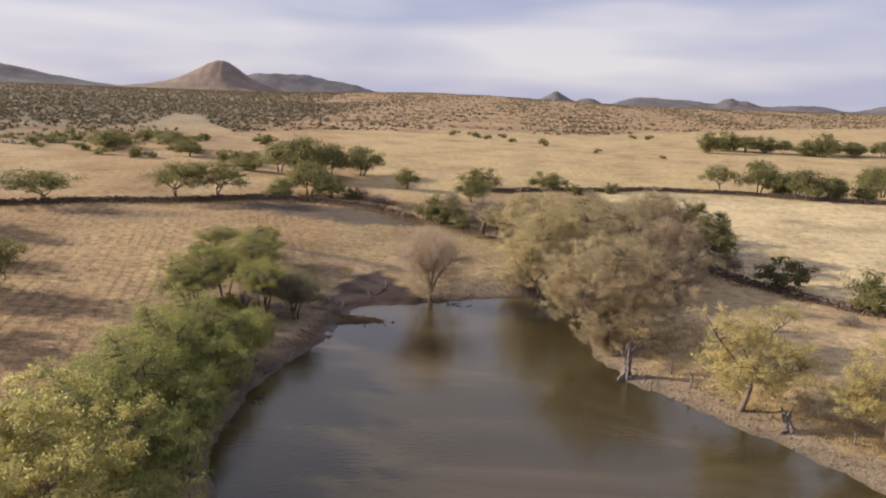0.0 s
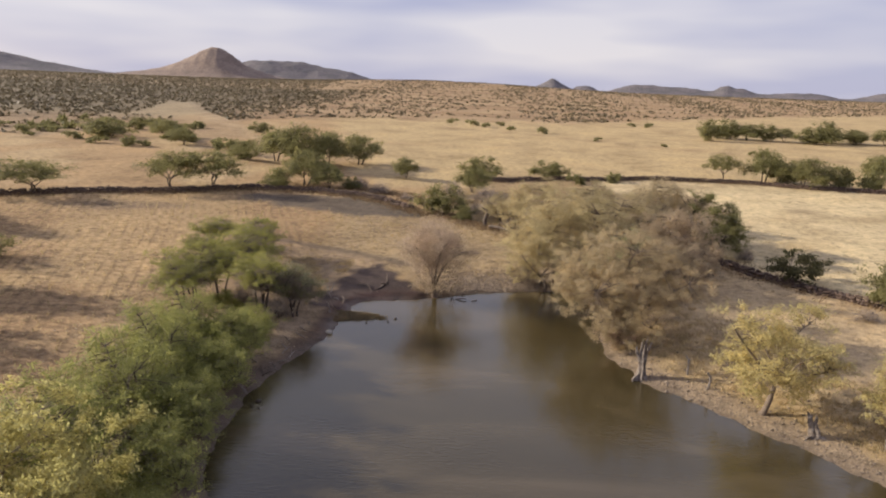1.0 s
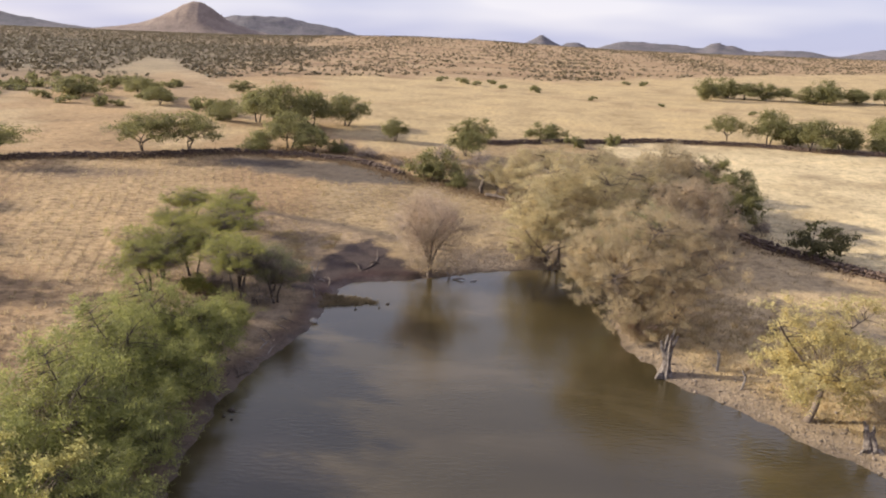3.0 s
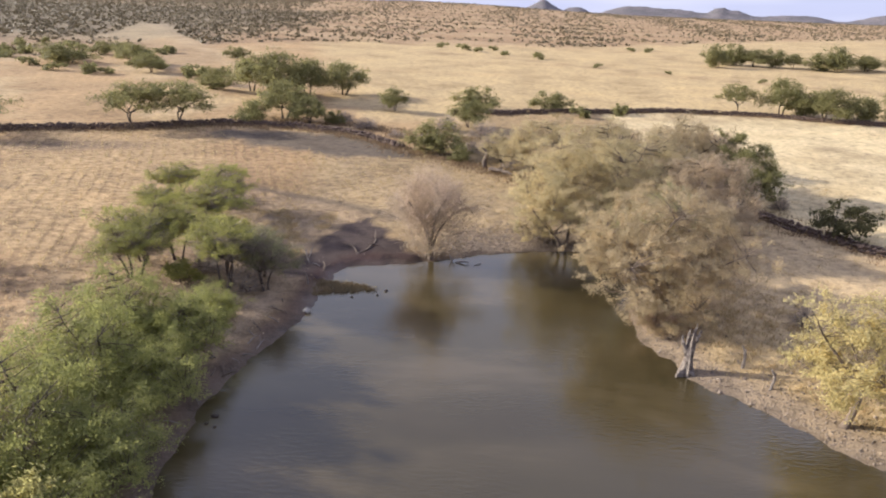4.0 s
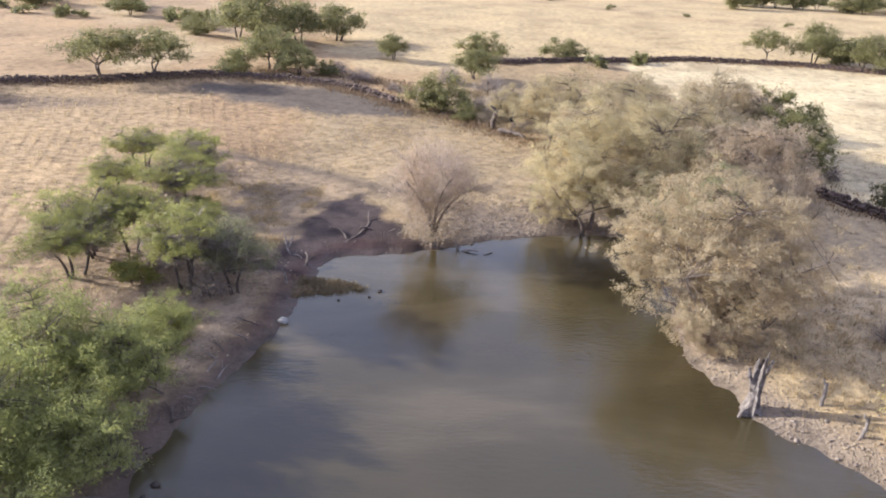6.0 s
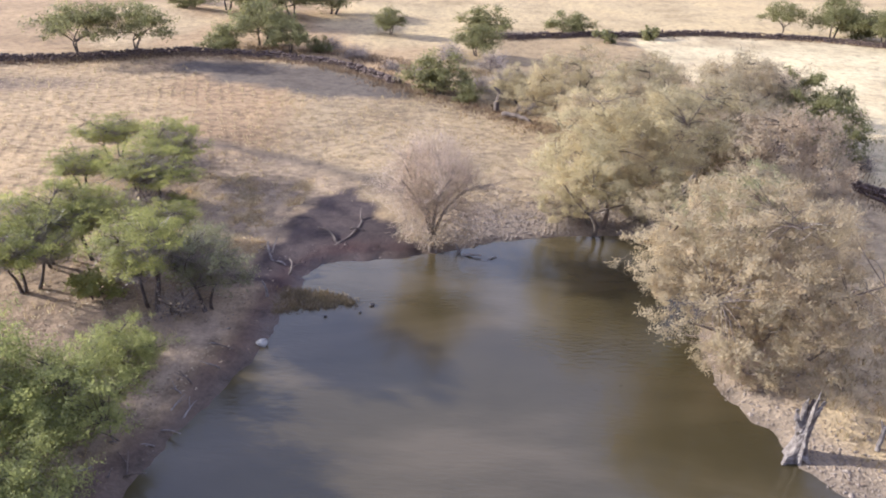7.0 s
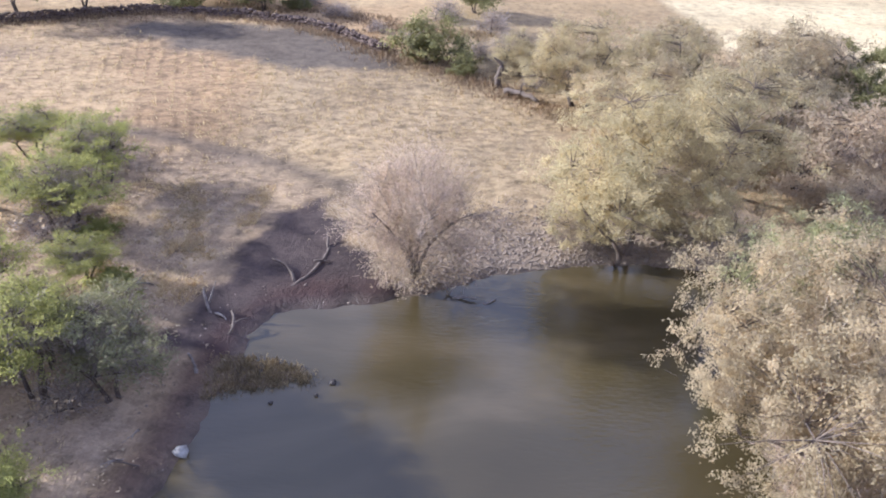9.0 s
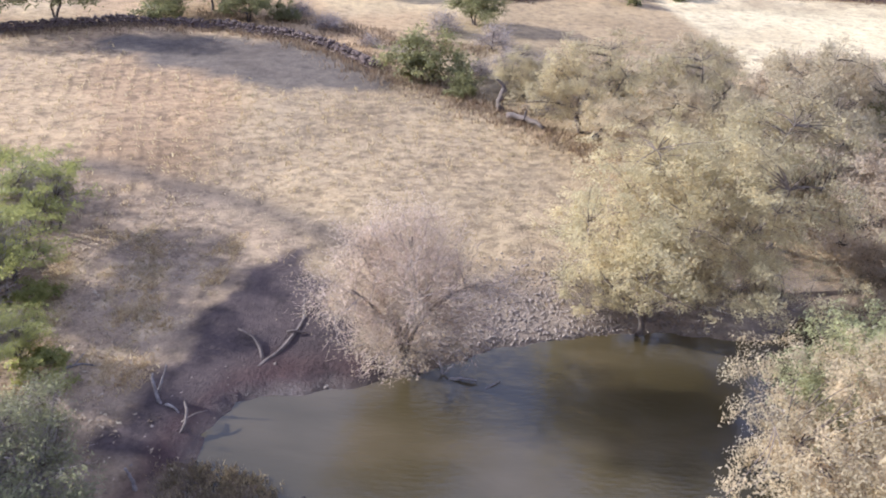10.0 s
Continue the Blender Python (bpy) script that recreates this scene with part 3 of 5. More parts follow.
def graded(lo, hi, fine, grow, near, far):
    """Grid lines: fine between near and far, wider and wider outside."""
    mid = list(np.arange(near, far + fine / 2, fine))
    up, s = [], fine
    while (up[-1] if up else mid[-1]) < hi:
        s *= grow
        up.append((up[-1] if up else mid[-1]) + s)
    down, s = [], fine
    while (down[-1] if down else mid[0]) > lo:
        s *= grow
        down.append((down[-1] if down else mid[0]) - s)
    return np.array(down[::-1] + mid + up)


def build_ground():
    xs = graded(-4600, 4600, 0.34, 1.05, -14, 19)
    ys = graded(-900, 4700, 0.34, 1.045, 24, 60)
    gx, gy = np.meshgrid(xs, ys)
    gz = height(gx, gy)
    d = shore_distance(gx, gy)
    rough = np.clip(d / 2, 0, 1)
    gz = gz + rough * (0.05 * waves(gx, gy, 21, 5, 3) + 0.14 * waves(gx, gy, 22, 23, 3) * np.clip(d / 8, 0, 1))
    gz = gz + np.exp(-((d - 0.6) / 0.5) ** 2) * 0.07 * (1 + waves(gx, gy, 23, 1.7, 2)) * (gx < -2)
    nx, ny = len(xs), len(ys)
    i, j = np.meshgrid(np.arange(ny - 1), np.arange(nx - 1), indexing="ij")
    a = i * nx + j
    me = raw_mesh("ground", np.stack([gx, gy, gz], -1).reshape(-1, 3), np.stack([a, a + 1, a + nx + 1, a + nx], -1).reshape(-1, 4), GROUND, True)
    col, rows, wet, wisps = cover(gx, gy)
    soil_and_shade = me.color_attributes.new("soil_and_shade", "FLOAT_COLOR", "POINT")
    soil_and_shade.data.foreach_set("color", np.concatenate([col, np.ones((*gx.shape, 1))], -1).astype(np.float32).ravel())
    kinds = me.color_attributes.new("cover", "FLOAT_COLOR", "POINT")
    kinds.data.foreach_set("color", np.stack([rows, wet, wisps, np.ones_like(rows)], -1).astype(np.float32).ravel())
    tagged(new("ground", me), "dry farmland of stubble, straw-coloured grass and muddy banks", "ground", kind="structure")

    wx, wy = np.meshgrid(np.linspace(-17, 27, 12), np.linspace(-2, 60, 16))
    i, j = np.meshgrid(np.arange(15), np.arange(11), indexing="ij")
    a = i * 12 + j
    me = raw_mesh("water", np.stack([wx, wy, np.zeros_like(wx)], -1).reshape(-1, 3), np.stack([a, a + 1, a + 13, a + 12], -1).reshape(-1, 4), WATER, True)
    tagged(new("water", me), "still muddy brown pond reflecting the grey sky", "pond", kind="structure")


build_ground()


def ground_at(x, y):
    d = shore_distance(np.array(x), np.array(y))
    z = height(np.array(x), np.array(y))
    rough = np.clip(d / 2, 0, 1)
    z = z + rough * (0.05 * waves(np.array(x), np.array(y), 21, 5, 3) + 0.14 * waves(np.array(x), np.array(y), 22, 23, 3) * np.clip(d / 8, 0, 1))
    return z


def hill(name, label, mat, distance, bumps, seed, spread, power=2.0, noise_share=0.10):
    """A far ridge: rounded rises side by side at one distance. Bumps: bearing, rise and half-width in degrees."""
    lo = min(b[0] - 3 * b[2] for b in bumps)
    hi = max(b[0] + 3 * b[2] for b in bumps)
    az = np.radians(np.linspace(lo, hi, 150))
    rr = np.linspace(distance - 2.6 * spread, distance + 2.6 * spread, 44)
    ga, gr = np.meshgrid(az, rr)
    x, y = gr * np.sin(ga), gr * np.cos(ga)
    rise = np.zeros_like(x)
    for bearing, up, half in bumps:
        rise = rise + distance * math.tan(radians(up)) * np.exp(-np.abs((np.degrees(ga) - bearing) / half) ** power / 2 - ((gr - distance) / spread) ** 2)
    rise = rise * (1 + noise_share * waves(x, y, seed, spread * 1.2, 4))
    z = height(x, y) + rise - 3.0 + 25 * noise_share * waves(x, y, seed + 1, spread * 0.4, 3) * np.clip(rise / 30, 0, 1)
    nx = len(az)
    i, j = np.meshgrid(np.arange(len(rr) - 1), np.arange(nx - 1), indexing="ij")
    a = i * nx + j
    me = raw_mesh(name, np.stack([x, y, z], -1).reshape(-1, 3), np.stack([a, a + 1, a + nx + 1, a + nx], -1).reshape(-1, 4), mat, True)
    tagged(new(name, me), label, "hill", kind="structure")


hill("backdrop_hill", "bare brown cone-shaped hill with a rounded top", HILL, 2600, [(-19.2, 1.18, 1.30), (-19.7, 1.26, 3.2)], 31, 150, 1.75, noise_share=0.06)
hill("backdrop_ridge", "low scrub-covered ridge beside the bare hill", HAZED_SCRUB, 3000, [(-14.6, 1.28, 2.0), (-10.4, 1.08, 2.4), (-17.4, 0.80, 1.6), (-23.0, 0.55, 2.6)], 33, 220)
hill("backdrop_ridge", "long grey scrub-covered ridge sinking to the plain", HAZED_SCRUB, 3200, [(-39.0, 2.1, 6.2)], 35, 300)
hill("backdrop_mountains", "distant blue-grey flat-topped mountains", HAZED_SCRUB, 4150,
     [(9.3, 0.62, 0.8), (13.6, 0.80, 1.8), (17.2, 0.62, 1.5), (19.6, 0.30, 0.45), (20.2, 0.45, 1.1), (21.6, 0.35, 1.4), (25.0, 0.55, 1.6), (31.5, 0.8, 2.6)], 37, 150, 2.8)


hill("backdrop_peak", "distant blue-grey pointed peak", HAZED_SCRUB, 4100, [(6.9, 0.88, 1.05), (6.85, 0.14, 0.3)], 39, 150, 1.75, 0.05)


# ---- trees ----
def grow(rng, h, w, low, clumps, limbs, trunk_r, lean=(0, 0), stems=1, holes=5, round_up=1.0, fork=0.3, belly=0.30, reach_to=0.8):
    """Skeleton of a tree: where its clumps of leaves hang and which limbs carry them."""
    zc = h * (low + belly * (1 - low))
    up, down = h - zc, zc - low * h
    boughs = max(9, clumps // 5)
    k = np.arange(boughs)
    dz = -0.62 + 1.58 * (k + 0.5) / boughs
    turn = 2.39996 * k + rng.uniform(0, 6.28)
    d = np.stack([np.sqrt(1 - dz ** 2) * np.cos(turn), np.sqrt(1 - dz ** 2) * np.sin(turn), dz], -1) + rng.normal(size=(boughs, 3)) * 0.16
    d /= np.linalg.norm(d, axis=1)[:, None]
    rad = rng.uniform(0.14, 0.94, boughs) ** 0.48
    for _ in range(holes):
        hole = rng.normal(size=3)
        hole /= np.linalg.norm(hole)
        keep = ~((d @ hole > 0.93) & (rad > 0.6))
        d, rad = d[keep], rad[keep]
    az = np.arctan2(d[:, 1], d[:, 0])
    ph = rng.uniform(0, 6.28, 4)
    lump = 1 + 0.12 * np.sin(2 * az + ph[0]) + 0.10 * np.sin(3 * az + ph[1] + 2 * d[:, 2]) + rng.normal(0, 0.05, len(d))
    z = np.where(d[:, 2] > 0, d[:, 2] * up * round_up, d[:, 2] * down)
    hearts = np.stack([d[:, 0] * w / 2 * rad * lump + lean[0], d[:, 1] * w / 2 * rad * lump + lean[1], zc + z * rad * np.clip(lump, 0.8, 1.1)], -1)
    # each bough is a tuft of clumps
    own = np.arange(clumps) % len(hearts)
    reach = (w * rng.uniform(0.06, 0.13, len(hearts)))[own]
    off = rng.normal(size=(clumps, 3)) * np.array([0.8, 0.8, 0.5])
    centres = hearts[own] + off * reach[:, None]
    centres[:, 2] = np.maximum(centres[:, 2], low * h + 0.08)
    # limbs reach for clumps that lie far apart
    ends = [int(np.argmax(centres[:, 2]))]
    gap = np.linalg.norm(centres - centres[ends[0]], axis=1)
    while len(ends) < limbs:
        ends.append(int(np.argmax(gap)))
        gap = np.minimum(gap, np.linalg.norm(centres - centres[ends[-1]], axis=1))
    foot = np.array([0, 0, -0.12])
    lines = []
    trunks = []
    for s in range(stems):
        off = np.array([rng.uniform(-1, 1), rng.uniform(-1, 1), 0]) * (0.0 if stems == 1 else w * 0.08)
        head = np.array([lean[0] * 0.45, lean[1] * 0.45, h * fork * rng.uniform(0.85, 1.15)]) + off * 2.2 + np.array([*rng.normal(0, w * 0.03, 2), 0])
        p = bow(foot + off, head, [*rng.normal(0, h * 0.02, 2), 0], 6)
        r = np.linspace(trunk_r * 1.25, trunk_r * 0.72, 6) / math.sqrt(stems)
        r[0] *= 1.35
        trunks.append((p, r))
    for k, e in enumerate(ends):
        p0, r0 = trunks[k % stems]
        at = p0[-1] if k < stems * 2 else p0[-1] * 0.7 + p0[-2] * 0.3
        tip = at + (centres[e] - at) * reach_to
        side = rng.normal(0, 1, 3) * np.linalg.norm(tip - at) * 0.08
        side[2] = abs(side[2]) * 0.6 + 0.05 * np.linalg.norm(tip - at)
        lines.append((bow(at, tip, side, 9), np.linspace(r0[-1] * 0.78, 0.018, 9)))
    return centres, hearts[own], trunks, lines


def twig_lines(rng, centres, lines, limit=400):
    """The twig that joins each clump to the nearest limb: its two ends."""
    every = np.concatenate([p[2:] for p, r in lines])
    out = []
    for c in centres[:limit]:
        near = int(np.argmin(np.linalg.norm(every - c, axis=1) + 0.4 * np.maximum(every[:, 2] - c[2], 0)))
        out.append((every[near], c))
    return out


def crown_leaves(rng, centres, hearts, per, spread, length, width, flat=0.75, droop=0.0):
    """Leaves along the feathery sprays that fan out from every clump."""
    mid = centres.mean(0)
    mid[2] -= 0.35 * (centres[:, 2].max() - centres[:, 2].min())
    n, sprays = len(centres), 6
    size = rng.uniform(0.6, 1.3, n)
    count = np.maximum((per * size ** 2).astype(int), 4)
    from_mid = centres - mid
    from_mid /= np.linalg.norm(from_mid, axis=1)[:, None] + 1e-9
    ways = rng.normal(size=(n, sprays, 3)) * np.array([1, 1, 0.7]) + 0.7 * from_mid[:, None] + np.array([0, 0, 0.15 - droop])
    ways /= np.linalg.norm(ways, axis=2)[..., None] + 1e-9
    own = np.repeat(np.arange(n), count)
    k = rng.integers(0, sprays, len(own))
    t = rng.uniform(0.0, 1.0, len(own)) ** 0.8
    off = ways[own, k] * (t * spread * 2.2)[:, None] + np.clip(rng.normal(size=(len(own), 3)), -1.8, 1.8) * spread * 0.36
    off[:, 2] -= droop * spread * 1.4 * t ** 2
    pts = centres[own] + off * np.array([1, 1, flat]) * size[own][:, None]
    pts[:, 2] = np.maximum(pts[:, 2], 0.06)
    out = pts - mid
    out /= np.linalg.norm(out, axis=1)[:, None] + 1e-9
    lift = pts - hearts[own] + np.array([0, 0, 0.15])
    lift /= np.linalg.norm(lift, axis=1)[:, None] + 1e-9
    return cards(rng, pts, out * 0.7 + lift * 0.5 + np.array([0, 0, 0.2]), length, width)


KINDS = {}


def tree_kind(key, name, label, seed, h, w, low, clumps, limbs, trunk_r, bark, leaf, per, spread, leaf_size, twigs=0, twig_mat=None, twig_len=0.5,
              lean=(0, 0), stems=1, fork=0.3, flat=0.75, category="tree", group="", sides=7, belly=0.30, holes=5, reach_to=0.8, twig_limit=400, droop=0.0):
    """Describes a kind of tree; plant() builds it once and copies it afterwards."""
    KINDS[key] = dict(name=name, label=label, seed=seed, h=h, w=w, low=low, clumps=clumps, limbs=limbs, trunk_r=trunk_r, bark=bark, leaf=leaf, per=per, spread=spread,
                      leaf_size=leaf_size, twigs=twigs, twig_mat=twig_mat, twig_len=twig_len, lean=lean, stems=stems, fork=fork, flat=flat, category=category, group=group, sides=sides, belly=belly, holes=holes, reach_to=reach_to, twig_limit=twig_limit, droop=droop,
                      made=None)


def build_tree(k):
    rng = np.random.default_rng(k["seed"])
    centres, hearts, trunks, lines = grow(rng, k["h"], k["w"], k["low"], k["clumps"], k["limbs"], k["trunk_r"], k["lean"], k["stems"], fork=k["fork"], belly=k["belly"], holes=k["holes"], reach_to=k["reach_to"])
    tree = new(k["name"])
    tagged(tree, k["label"], k["category"], k["group"])
    for p, r in trunks:
        s = Soup()
        s.add(*tube(p, r, k["sides"], rng, 0.12))
        part("trunk", s.mesh("trunk", k["bark"], True), tree)
    soups = []
    for p, r in lines:
        s = Soup()
        s.add(*tube(p, r, max(4, k["sides"] - 2), rng, 0.1))
        soups.append(s)
    twigs = Soup()
    for a, c in twig_lines(rng, centres, lines, k["twig_limit"]):
        reach = np.linalg.norm(c - a)
        twigs.add(*tube(bow(a, c, [*rng.normal(0, 0.07, 2) * reach, 0.08 * reach], 4), np.linspace(0.006 + 0.009 * min(reach, 2), 0.004, 4), 3, closed=False))
    for s in soups:
        part("limb", s.mesh("limb", k["bark"], True), tree)
    tagged(part("twigwork", twigs.mesh("twigwork", k["bark"], True), tree), kind="stuff")
    if k["per"]:
        v, f = crown_leaves(rng, centres, hearts, k["per"], k["spread"], k["leaf_size"][0], k["leaf_size"][1], k["flat"], k["droop"])
        part("crown", raw_mesh("crown", v, f, k["leaf"]), tree)
    if k["twigs"]:
        base = np.repeat(centres, k["twigs"], 0)
        root = np.array([k["lean"][0] * 0.5, k["lean"][1] * 0.5, k["h"] * k["fork"]])
        inner = rng.uniform(0.32, 0.92, (len(base), 1)) if k["per"] > 20 else rng.uniform(0.6, 1.05, (len(base), 1))
        pts = root + (base - root) * inner + rng.normal(size=base.shape) * k["spread"] * 0.8
        ways = (pts - root) / np.linalg.norm(pts - root, axis=1)[:, None] + rng.normal(size=pts.shape) * 0.42
        v, f = slivers(rng, pts, ways, k["twig_len"], 0.011)
        tagged(part("brushwood", raw_mesh("brushwood", v, f, k["twig_mat"]), tree, "fine bare twigs"), kind="stuff")
    return tree


def plant(key, x, y, h=None, w=None, turn=None, sink=0.05, label=""):
    k = KINDS[key]
    sx = (w or k["w"]) / k["w"]
    sz = (h or k["h"]) / k["h"]
    spin = turn if turn is not None else (x * 37.7 + y * 91.3) % 360
    m = pose(x, y, float(ground_at(x, y)) - sink, 0, 0, spin)
    if k["made"] is None:
        k["made"] = build_tree(k)
        k["made"].matrix_basis = m @ Matrix.Diagonal((sx, sx, sz, 1))
        ob = k["made"]
    else:
        ts = k["made"].scale
        ob = copy_thing(k["made"], m @ Matrix.Diagonal((sx / ts[0], sx / ts[1], sz / ts[2], 1)))
    if label:
        tagged(ob, label)
    return ob


MESQ = "mesquite trees of the grove by the pond"
tree_kind("mesquite_a", "mesquite_tree", "green mesquite tree with an umbrella crown on dark stems", 101, 4.0, 3.8, 0.46, 230, 9, 0.10, DARK_BARK, LEAF_GREEN, 80, 0.19, (0.100, 0.034), 26, TWIG_GREY, 0.5, stems=3, flat=0.62, group=MESQ, belly=0.22, holes=4, reach_to=0.72, fork=0.36)
tree_kind("mesquite_b", "mesquite_tree", "spreading green mesquite tree with several bare grey stems", 102, 3.6, 4.2, 0.44, 250, 10, 0.11, DARK_BARK, LEAF_GREEN, 80, 0.19, (0.100, 0.034), 26, TWIG_GREY, 0.5, stems=4, flat=0.62, group=MESQ, belly=0.22, holes=4, reach_to=0.72, fork=0.34)
tree_kind("mesquite_c", "mesquite_tree", "slim green mesquite tree with a feathery crown", 103, 4.2, 3.2, 0.46, 190, 8, 0.095, DARK_BARK, LEAF_GREEN, 80, 0.19, (0.100, 0.034), 28, TWIG_GREY, 0.5, stems=3, flat=0.66, group=MESQ, belly=0.28, holes=4, reach_to=0.72, fork=0.38)
tree_kind("mesquite_d", "mesquite_tree", "dull grey-green tree with a thin crown over bare stems", 104, 3.6, 3.0, 0.30, 190, 8, 0.09, DARK_BARK, LEAF_ASH, 62, 0.20, (0.100, 0.034), 44, TWIG_GREY, 0.5, stems=3, flat=0.75, group=MESQ, belly=0.35, holes=4, reach_to=0.75, fork=0.34)
tree_kind("thicket_a", "mesquite_shrub", "dense green mesquite shrub in the thicket on the bank", 111, 3.6, 5.0, 0.06, 400, 7, 0.11, DARK_BARK, LEAF_THICKET, 86, 0.24, (0.118, 0.044), 10, TWIG_GREY, 0.5, stems=3, fork=0.2, category="shrub", group="mesquite thicket along the bank", holes=3)
tree_kind("thicket_b", "mesquite_shrub", "dense green mesquite shrub leaning over the water", 112, 3.4, 4.4, 0.06, 360, 7, 0.10, DARK_BARK, LEAF_THICKET, 86, 0.24, (0.118, 0.044), 10, TWIG_GREY, 0.5, stems=2, fork=0.2, category="shrub", group="mesquite thicket along the bank", holes=3)
tree_kind("bright", "willow_shrub", "pale yellow-green leafy tree beside the pond", 113, 4.6, 4.8, 0.10, 260, 7, 0.12, BARK, LEAF_BRIGHT, 150, 0.20, (0.120, 0.052), stems=2, fork=0.2)
tree_kind("sage", "willow_tree", "pale sage-green leafy tree behind the large willow", 115, 5.8, 4.4, 0.15, 300, 8, 0.12, BARK, LEAF_SAGE, 130, 0.22, (0.110, 0.036), 8, TWIG, 0.5, stems=2, fork=0.2, belly=0.45)
tree_kind("bush", "green_bush", "small bright green leafy bush under the mesquites", 114, 1.5, 1.8, 0.08, 34, 5, 0.04, DARK_BARK, LEAF_GREEN, 80, 0.20, (0.14, 0.08), stems=2, fork=0.2, category="bush")

tree_kind("willow_grey", "willow_tree", "large grey-olive willow with sparse withered leaves on the bank", 121, 7.4, 8.8, 0.21, 800, 12, 0.25, BARK, LEAF_OLIVE, 180, 0.24, (0.094, 0.042), 16, TWIG, 0.6, lean=(-0.2, 0.6), stems=2, fork=0.2, sides=9, belly=0.38, holes=1)
tree_kind("willow_gold", "willow_tree", "yellow-olive willow with dense soft foliage at the water", 122, 7.8, 6.9, 0.06, 640, 10, 0.17, BARK, LEAF_WILLOW, 190, 0.26, (0.110, 0.034), 10, TWIG, 0.7, lean=(0.5, 0.2), stems=3, fork=0.18, sides=9, belly=0.50, holes=6, droop=0.35)
tree_kind("willow_b", "willow_tree", "olive willow with feathery foliage in the willow grove", 123, 6.4, 6.2, 0.12, 340, 8, 0.20, DARK_BARK, LEAF_DULL, 98, 0.30, (0.145, 0.052), 11, TWIG, 0.7, stems=2, fork=0.25, group="willows of the grove", belly=0.36, holes=4)
tree_kind("willow_c", "willow_tree", "greyish withered willow in the willow grove", 124, 5.8, 6.0, 0.12, 340, 8, 0.20, DARK_BARK, LEAF_BEIGE, 98, 0.30, (0.145, 0.052), 11, TWIG_GREY, 0.7, stems=2, fork=0.25, group="willows of the grove", belly=0.36, holes=4)
tree_kind("willow_d", "willow_tree", "half-bare beige willow with dark crooked limbs", 125, 6.2, 6.0, 0.16, 340, 9, 0.22, DARK_BARK, LEAF_OLIVE, 98, 0.30, (0.145, 0.052), 11, TWIG, 0.7, stems=1, fork=0.3, group="willows of the grove", belly=0.36)
tree_kind("dark_mesquite", "mesquite_tree", "dark green mesquite tree at the edge of the willows", 126, 4.0, 4.4, 0.12, 190, 7, 0.14, DARK_BARK, LEAF_DARK, 110, 0.22, (0.150, 0.060), stems=2, fork=0.25)
tree_kind("yellow", "cottonwood_tree", "yellow-leaved young tree leaning beside the gravel shore", 127, 5.6, 4.9, 0.18, 270, 8, 0.12, BARK, LEAF_YELLOW, 105, 0.24, (0.110, 0.060), 10, TWIG, 0.5, lean=(0.7, 0.2), stems=1, fork=0.3, group="yellow trees on the shore")
tree_kind("shoots", "leafy_shoots", "pale withered leafy shoots round the bare tree's foot", 129, 2.3, 3.0, 0.05, 60, 7, 0.025, PALE_BARK, LEAF_BEIGE, 26, 0.20, (0.10, 0.05), 12, TWIG, 0.4, stems=3, fork=0.15, category="shrub")

tree_kind("skirt", "willow_shoots", "low leafy yellow-olive willow shoots at the water's edge", 141, 2.8, 3.4, 0.03, 90, 8, 0.035, BARK, LEAF_WILLOW, 110, 0.22, (0.110, 0.040), 26, TWIG, 0.6, stems=4, fork=0.15, category="shrub", group="willow shoots at the pond", belly=0.4, holes=4)
tree_kind("overhang", "willow_shoots", "pinkish withered willow shoots hanging over the water", 142, 3.0, 4.6, 0.02, 190, 9, 0.05, PALE_BARK, LEAF_OLIVE, 120, 0.24, (0.092, 0.040), 26, TWIG_PALE, 0.6, stems=4, fork=0.2, category="shrub", group="willow shoots at the pond", belly=0.45, holes=3, droop=0.3)
FARM = "mesquite trees in the fields"
tree_kind("far_a", "mesquite_tree", "dark green umbrella-shaped mesquite tree in the dry field", 131, 4.3, 6.0, 0.42, 120, 6, 0.14, DARK_BARK, LEAF_DARK, 72, 0.42, (0.205, 0.105), stems=2, flat=0.62, fork=0.25, group=FARM, sides=6, twig_limit=60)
tree_kind("far_b", "mesquite_tree", "round dark green mesquite tree in the dry field", 132, 4.2, 5.2, 0.24, 130, 6, 0.14, DARK_BARK, LEAF_DARK, 72, 0.42, (0.205, 0.105), stems=2, fork=0.25, group=FARM, sides=6, twig_limit=60)
tree_kind("far_c", "mesquite_tree", "bushy olive mesquite tree in the dry field", 133, 3.2, 4.4, 0.04, 105, 6, 0.10, DARK_BARK, LEAF_DARK, 56, 0.40, (0.245, 0.128), stems=3, fork=0.2, group=FARM, sides=5, twig_limit=50)
tree_kind("far_d", "acacia_tree", "flat-topped dark green thorn tree beside the stone wall", 134, 2.3, 5.2, 0.30, 90, 7, 0.12, DARK_BARK, LEAF_DEEP, 60, 0.30, (0.20, 0.10), stems=2, fork=0.25, flat=0.45, sides=6)
tree_kind("dot", "field_bush", "small dark bush alone in the open field", 135, 1.6, 2.2, 0.05, 22, 4, 0.05, DARK_BARK, LEAF_DARK, 20, 0.30, (0.34, 0.20), stems=1, fork=0.2, category="bush", group="bushes in the open field", sides=4)
tree_kind("dry_shrub", "dry_shrub", "small grey leafless shrub on the dry grass", 136, 1.1, 1.3, 0.05, 30, 6, 0.03, DARK_BARK, LEAF_BEIGE, 5, 0.18, (0.10, 0.05), 30, TWIG_GREY, 0.4, stems=2, fork=0.15, category="shrub", sides=4)

